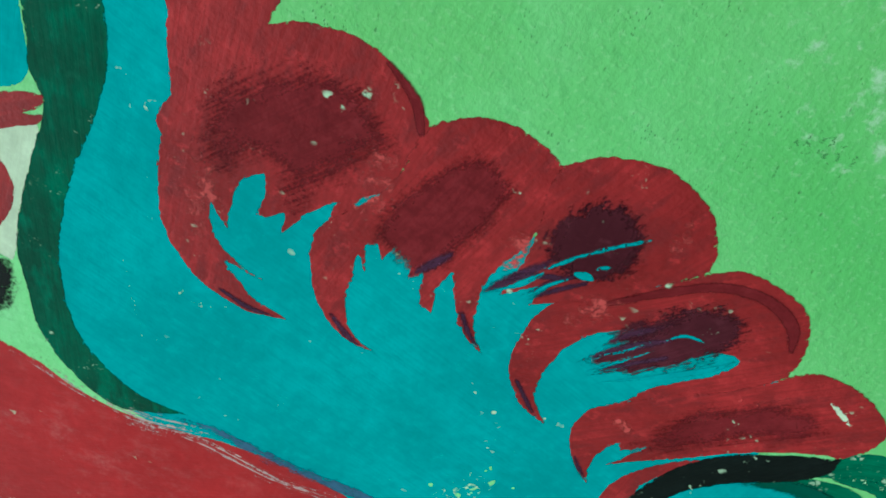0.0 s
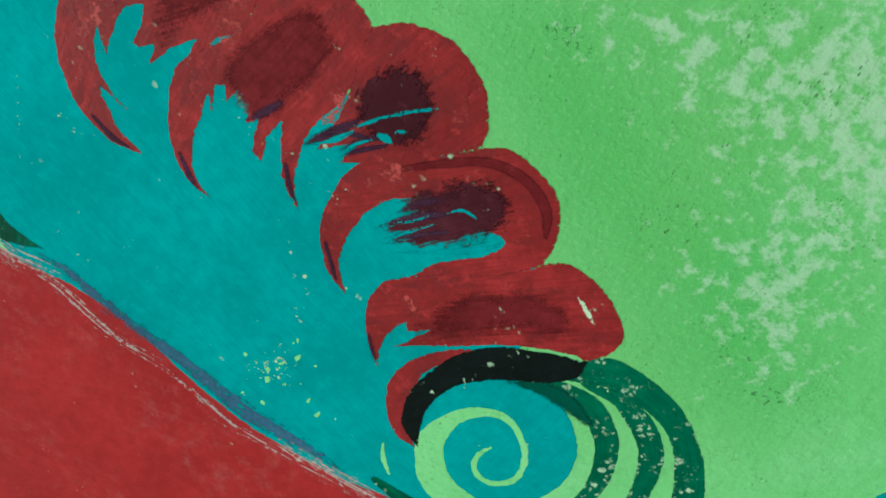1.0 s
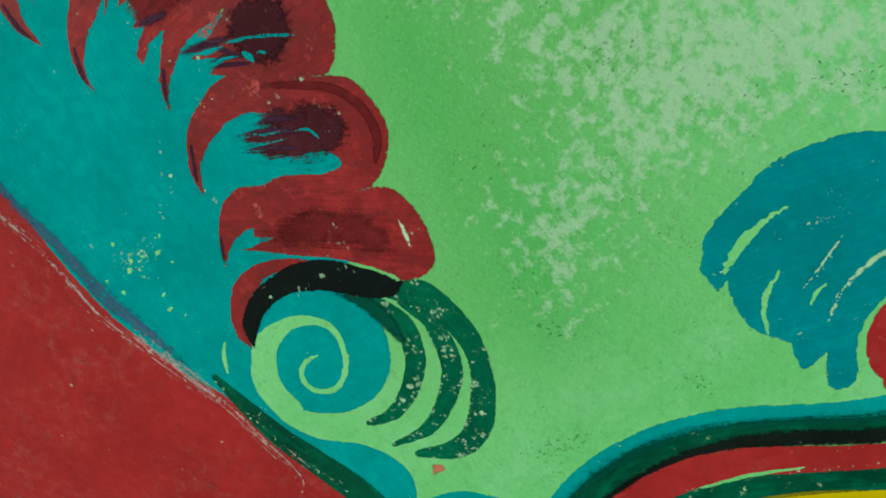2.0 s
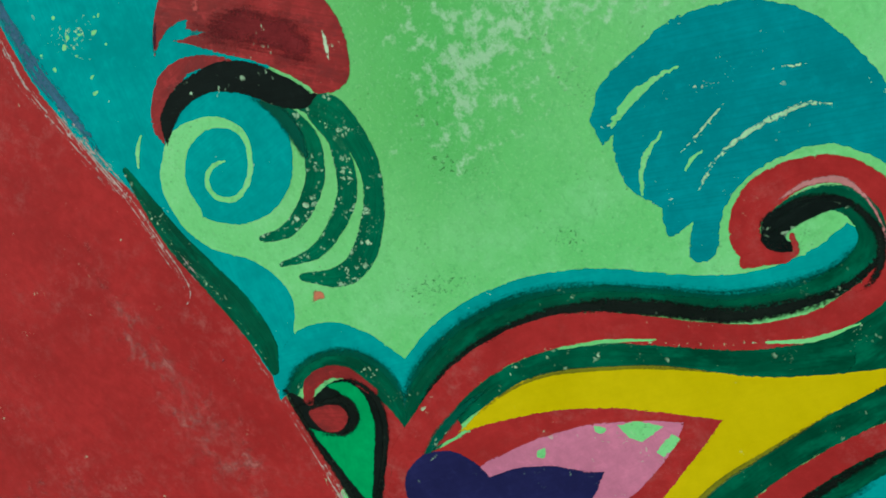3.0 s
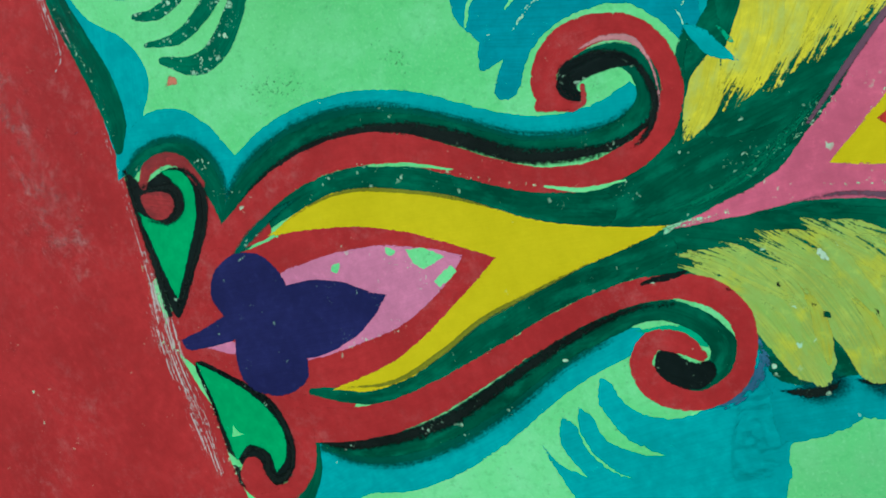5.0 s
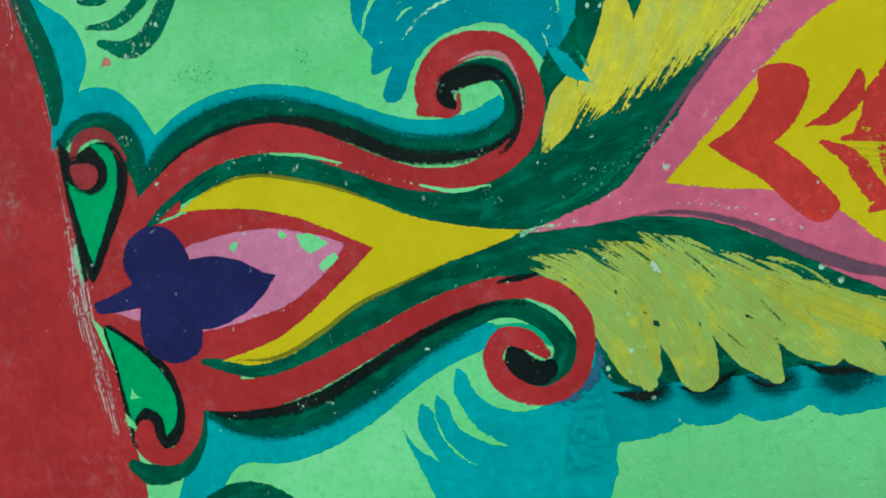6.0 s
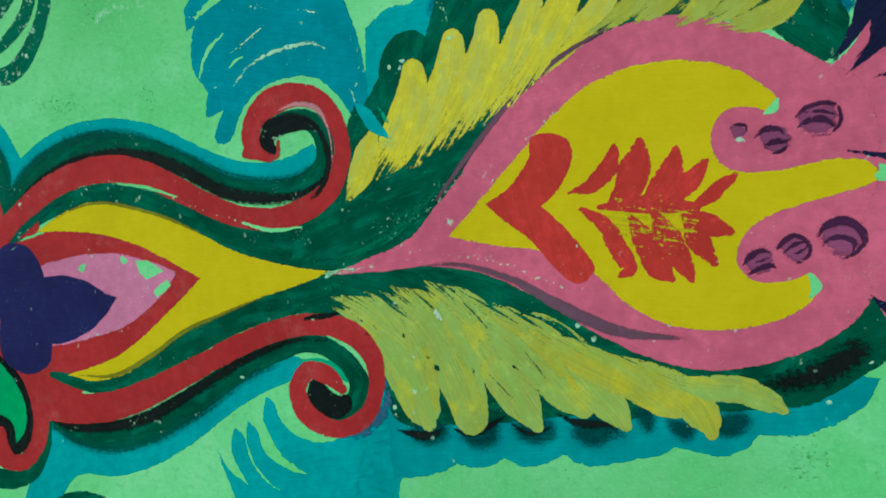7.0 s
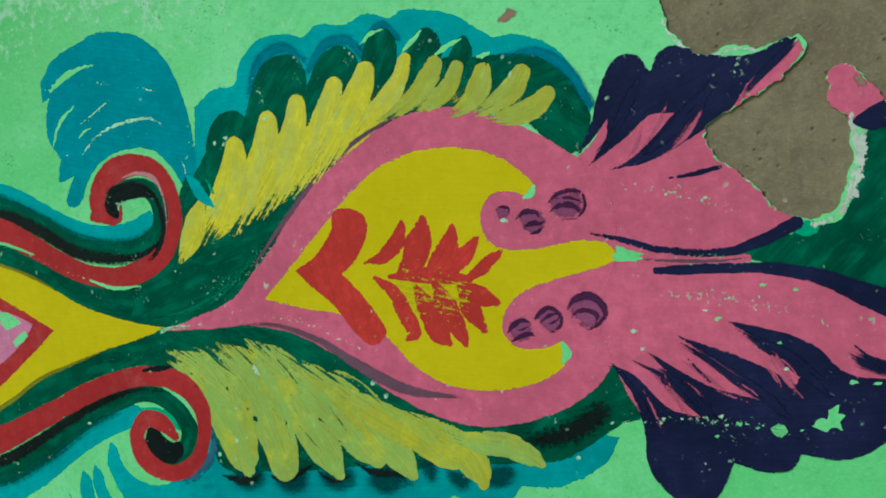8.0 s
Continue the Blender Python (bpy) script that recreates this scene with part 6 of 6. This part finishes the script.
fill(lotus, "remnant", PINK, 6, [(865, 1150), (885, 1162), (906, 1138), (922, 1112), (903, 1100), (880, 1100), (867, 1114)])
wash(lotus, "speck", YFLECK, 12, [(331, 1034), (374, 1055), (432, 1046), (486, 1024), (498, 977), (463, 936), (411, 932), (357, 962)])
drag(lotus, "drag", NAVY_DRAG, 9, [(634, 892, 6.3), (667, 870, 18.5), (697, 837, 21.9), (716, 812, 12.1)])
drag(lotus, "drag", NAVY_DRAG, 9, [(680, 911, 6.1), (721, 879, 16.7), (760, 843, 21.1), (783, 818, 11.6)])
drag(lotus, "drag", NAVY_DRAG, 9, [(736, 919, 4.7), (768, 894, 15.0), (801, 863, 19.3), (823, 838, 11.2)])
drag(lotus, "drag", NAVY_DRAG, 9, [(621, 1109, 3.8), (647, 1129, 13.6), (670, 1157, 18.4), (690, 1186, 12.2)])
drag(lotus, "drag", NAVY_DRAG, 9, [(650, 1097, 3.7), (689, 1111, 14.4), (732, 1138, 23.6), (762, 1163, 17.4)])
drag(lotus, "drag", NAVY_DRAG, 9, [(780, 1136, 4.6), (806, 1159, 11.3), (836, 1180, 11.2), (851, 1193, 4.4)])
drag(lotus, "drag", NAVY_DRAG, 9, [(841, 881, 4.5), (859, 868, 22.2), (887, 854, 21.9)])
drag(lotus, "edge", FLECK, 9, [(199, 1039, 9.5), (269, 1093, 12.2), (312, 1124, 16.4), (348, 1145, 7.3)])
drag(lotus, "fleck", FLECK, 9, [(653, 1078, 24.0), (711, 1062, 35.0), (763, 1035, 28.5)])
drag(lotus, "fleck", FLECK, 9, [(670, 960, 30.0), (749, 944, 34.8), (815, 918, 28.2), (857, 890, 22.1)])
drag(lotus, "fleck", FLECK, 9, [(165, 1000, 14.8), (231, 984, 17.8), (305, 940, 14.8)])
drag(lotus, "dry_drag", PINK_DRAG, 10, [(650, 881, 5.0), (670, 852, 9.9), (681, 828, 4.9)])
drag(lotus, "dry_drag", PINK_DRAG, 10, [(685, 889, 4.9), (708, 867, 9.6), (728, 846, 4.8)])
drag(lotus, "dry_drag", PINK_DRAG, 10, [(706, 893, 6.0), (736, 864, 10.6), (756, 838, 3.5)])
drag(lotus, "dry_drag", PINK_DRAG, 10, [(777, 879, 16.9), (787, 855, 14.6), (797, 837, 5.6)])
drag(lotus, "dry_drag", PINK_DRAG, 10, [(684, 1115, 6.0), (702, 1135, 8.4), (715, 1156, 4.7)])
fill(lotus, "chip", CHIP, 11, [(602.5, 826.9, 1), (601.7, 825.7, 1), (600.1, 825.7, 1), (598.5, 826.3, 1), (598.5, 827.6, 1), (600.9, 828.2, 1), (602.5, 827.6, 1)], 0.0016)
fill(lotus, "chip", CHIP, 11, [(619.4, 827.2, 1), (619.4, 825.9, 1), (616.2, 825.3, 1), (614.6, 827.2, 1), (613.8, 828.4, 1), (617.0, 829.6, 1), (619.4, 828.4, 1)], 0.0016)
fill(lotus, "chip", CHIP, 11, [(656.2, 824.1, 1), (654.6, 822.9, 1), (652.2, 822.2, 1), (649.8, 823.5, 1), (649.8, 825.3, 1), (653.0, 826.6, 1), (655.4, 825.3, 1)], 0.0016)
fill(lotus, "chip", CHIP, 11, [(700.4, 826.1, 1), (698.8, 825.4, 1), (697.2, 824.2, 1), (696.4, 826.1, 1), (696.4, 826.7, 1), (698.0, 827.3, 1), (699.6, 827.3, 1)], 0.0016)
fill(lotus, "chip", CHIP, 11, [(717.4, 825.3, 1), (716.6, 824.0, 1), (714.2, 824.0, 1), (712.6, 825.3, 1), (711.8, 827.1, 1), (715.0, 827.1, 1), (717.4, 827.1, 1)], 0.0016)
fill(lotus, "chip", PALE, 11, [(734.4, 815.3, 1), (733.6, 814.0, 1), (731.2, 814.7, 1), (728.0, 814.7, 1), (728.8, 817.1, 1), (732.0, 817.1, 1), (735.2, 817.1, 1)], 0.0016)
fill(lotus, "chip", PALE, 11, [(752.3, 811.0, 1), (750.7, 809.8, 1), (749.1, 809.8, 1), (747.5, 811.0, 1), (748.3, 811.6, 1), (749.1, 812.2, 1), (750.7, 811.6, 1)], 0.0016)
fill(lotus, "chip", PALE, 11, [(794.4, 805.0, 1), (792.8, 804.4, 1), (791.2, 803.8, 1), (790.4, 804.4, 1), (791.2, 805.6, 1), (791.2, 806.2, 1), (792.8, 805.6, 1)], 0.0016)
fill(lotus, "chip", PALE, 11, [(710.5, 805.9, 1), (709.7, 805.3, 1), (708.1, 804.0, 1), (705.7, 805.3, 1), (707.3, 806.5, 1), (708.9, 806.5, 1), (709.7, 806.5, 1)], 0.0016)
fill(lotus, "chip", CHIP, 11, [(790.1, 867.1, 1), (787.7, 865.9, 1), (785.3, 865.9, 1), (784.5, 866.5, 1), (784.5, 867.7, 1), (786.1, 869.0, 1), (788.5, 869.0, 1)], 0.0016)
fill(lotus, "chip", PALE, 11, [(787.3, 894.1, 1), (786.5, 892.8, 1), (784.1, 892.8, 1), (782.5, 893.4, 1), (781.7, 895.3, 1), (784.1, 895.3, 1), (786.5, 895.3, 1)], 0.0016)
fill(lotus, "chip", CHIP, 11, [(721.3, 935.1, 1), (719.7, 933.9, 1), (718.1, 934.5, 1), (715.7, 934.5, 1), (716.5, 936.3, 1), (718.1, 936.3, 1), (720.5, 936.3, 1)], 0.0016)
fill(lotus, "chip", PALE, 11, [(734.0, 925.2, 1), (730.8, 924.6, 1), (729.2, 923.4, 1), (726.8, 924.6, 1), (727.6, 926.5, 1), (729.2, 927.7, 1), (733.2, 927.1, 1)], 0.0016)
fill(lotus, "chip", PALE, 11, [(780.4, 954.1, 1), (779.6, 952.8, 1), (777.2, 952.8, 1), (775.6, 954.1, 1), (775.6, 955.3, 1), (778.0, 955.3, 1), (778.8, 954.7, 1)], 0.0016)
fill(lotus, "chip", PALE, 11, [(811.4, 945.3, 1), (810.6, 944.1, 1), (808.2, 944.7, 1), (806.6, 945.3, 1), (807.4, 946.6, 1), (809.0, 947.8, 1), (810.6, 947.2, 1)], 0.0016)
fill(lotus, "chip", PALE, 11, [(873.4, 908.0, 1), (871.8, 906.8, 1), (870.2, 906.1, 1), (869.4, 907.4, 1), (868.6, 909.2, 1), (870.2, 909.2, 1), (872.6, 909.2, 1)], 0.0016)
fill(lotus, "chip", PALE, 11, [(850.8, 847.4, 1), (847.6, 846.2, 1), (844.4, 846.2, 1), (842.8, 847.4, 1), (843.6, 849.3, 1), (845.2, 850.5, 1), (848.4, 849.9, 1)], 0.0016)
fill(lotus, "chip", PALE, 11, [(871.0, 844.4, 1), (868.6, 843.2, 1), (865.4, 843.2, 1), (863.0, 844.4, 1), (863.8, 846.3, 1), (866.2, 847.5, 1), (870.2, 846.9, 1)], 0.0016)
drag(lotus, "fleck", FLECK, 10, [(2, 1003, 10.4), (33, 1002, 16.8), (73, 1000, 12.7)])
drag(lotus, "fleck", PALE_S, 9, [(-1, 1003, 7.8), (33, 1002, 10.3), (72, 999, 5.1)])
drag(lotus, "dry_drag", PINK_DRAG, 10, [(706, 1104, 5.9), (729, 1120, 12.9), (747, 1140, 5.8)])
drag(lotus, "dry_drag", PINK_DRAG, 10, [(664, 1104, 3.7), (677, 1119, 8.5), (685, 1136, 4.8)])

drag(lotus, "dry_drag", PINK_DRAG, 11, [(640, 862, 2.4), (648, 837, 5.2), (656, 803, 2.3)])
drag(lotus, "dry_drag", PINK_DRAG, 11, [(662, 884, 2.3), (673, 851, 5.1), (692, 814, 1.7)])
drag(lotus, "dry_drag", PINK_DRAG, 11, [(677, 875, 1.7), (699, 849, 4.5), (708, 830, 1.7)])
drag(lotus, "dry_drag", PINK_DRAG, 11, [(692, 877, 2.3), (717, 853, 5.5), (750, 835, 2.2)])
drag(lotus, "dry_drag", PINK_DRAG, 11, [(729, 865, 2.2), (750, 850, 4.3), (759, 837, 1.6)])
drag(lotus, "dry_drag", PINK_DRAG, 11, [(763, 878, 3.2), (775, 861, 7.3), (780, 847, 2.6)])
drag(lotus, "dry_drag", PINK_DRAG, 11, [(776, 888, 2.1), (789, 872, 5.2), (798, 858, 2.0)])
drag(lotus, "drag", NAVY_DRAG, 10, [(605, 898, 1.8), (622, 876, 7.2), (638, 842, 9.5), (646, 817, 4.7)])
drag(lotus, "drag", NAVY_DRAG, 10, [(647, 897, 1.8), (668, 876, 8.0), (690, 847, 10.1), (706, 822, 4.4)])
drag(lotus, "drag", NAVY_DRAG, 10, [(680, 915, 1.7), (706, 891, 7.7), (735, 863, 12.1), (759, 838, 7.5)])
drag(lotus, "drag", NAVY_DRAG, 10, [(728, 928, 1.6), (759, 906, 7.5), (793, 880, 12.5), (825, 849, 8.0)])
drag(lotus, "drag", NAVY_DRAG, 10, [(652, 890, 1.2), (661, 869, 4.0), (672, 848, 1.7)])
drag(lotus, "drag", NAVY_DRAG, 10, [(686, 897, 1.1), (700, 876, 3.9), (717, 853, 1.7)])
drag(lotus, "drag", NAVY_DRAG, 10, [(847, 891, 1.5), (860, 876, 6.9), (875, 861, 8.7)])
fill(lotus, "navy_tip", NAVY, 9, [(884, 1098), (896, 1107), (910, 1112), (932, 1112), (933, 1094), (913, 1089), (898, 1087)])
wash(lotus, "worn", BROWN, 9, [(888, 1150), (903, 1148), (913, 1128), (908, 1117), (893, 1123), (885, 1136)])

side_green = thing("green_ground", "bottle-green painted ground beside the bare flaked patch", "painted field")
fill(side_green, "fill", DGREEN, 4, [(750, 989, 1), (813, 1002), (834, 1005), (861, 1009), (883, 1052), (896, 1088), (949, 1104, 1), (919, 905, 1), (855, 940), (822, 961)])
fill(side_green, "chip", MGREEN, 5, [(815, 1007), (821, 1012), (838, 1009), (839, 1000), (828, 996), (818, 1000)], 0.0016)
drag(side_green, "crumble", CRUMBS, 6, [(884, 1105, 10.9), (884, 1074, 12.9), (876, 1042, 12.1), (862, 1016, 10.6), (835, 1007, 8.9), (812, 1016, 6.7)])
drag(side_green, "crumble", CRUMBS, 6, [(722, 1250, 4.5), (731, 1220, 7.7), (758, 1191, 9.0), (784, 1194, 6.8), (815, 1185, 4.4)])

drag(side_green, "crumble", CRUMBS, 7, [(894, 1093, 11.5), (889, 1072, 16.3), (881, 1050, 16.6), (875, 1029, 11.7), (860, 1013, 7.0)])

left_bits = thing("red_motif", "part of a red and black painted motif on pale ground", "painted ornament")
fill(left_bits, "bar", RED2, 3, [(-413, 2265), (-389, 2229), (-383, 2216), (-395, 2216), (-407, 2227), (-402, 2214), (-413, 2218), (-441, 2263)])
fill(left_bits, "ball", RED2, 3, [(-466, 2261), (-460, 2237), (-480, 2225), (-505, 2224), (-534, 2233), (-557, 2253)])
wash(left_bits, "knot", SHADE, 3, [(-563, 2252), (-553, 2226), (-562, 2207), (-596, 2201), (-629, 2204), (-665, 2244)])
fill(left_bits, "patch", CHIP, 1, [(-429, 2264), (-410, 2218), (-457, 2216), (-507, 2216), (-545, 2214), (-561, 2216), (-544, 2254)])
wash(wall, "stain", BROWN, 1, [(538, 1283), (549, 1296), (566, 1301), (576, 1289), (569, 1278), (548, 1276)])
wash(wall, "pitting", PITS, 3, [(-320, 1459), (-268, 1417), (-295, 1386), (-336, 1414)])
wash(wall, "pitting", PITS, 3, [(-313, 1458), (-272, 1408), (-291, 1382), (-341, 1422)])
wash(wall, "pitting", PITS, 3, [(-322, 1442), (-277, 1409), (-280, 1379), (-327, 1400)])
wash(wall, "pitting", PITS, 3, [(-170, 1812), (-137, 1770), (-152, 1728), (-179, 1739), (-186, 1783)])
wash(wall, "pitting", PITS, 3, [(31, 1511), (135, 1425), (92, 1361), (31, 1409), (11, 1462)])
wash(wall, "pitting", PITS, 3, [(499, 763), (563, 764), (565, 708), (499, 699)])
wash(wall, "pitting", PITS, 3, [(-259, 1325), (-200, 1290), (-218, 1243), (-267, 1273)])
wash(wall, "pitting", PITS, 3, [(-467, 1347), (-357, 1329), (-320, 1273), (-415, 1269), (-470, 1309)])
wash(wall, "pitting", PITS, 3, [(649, 1269), (689, 1252), (687, 1223), (649, 1235)])
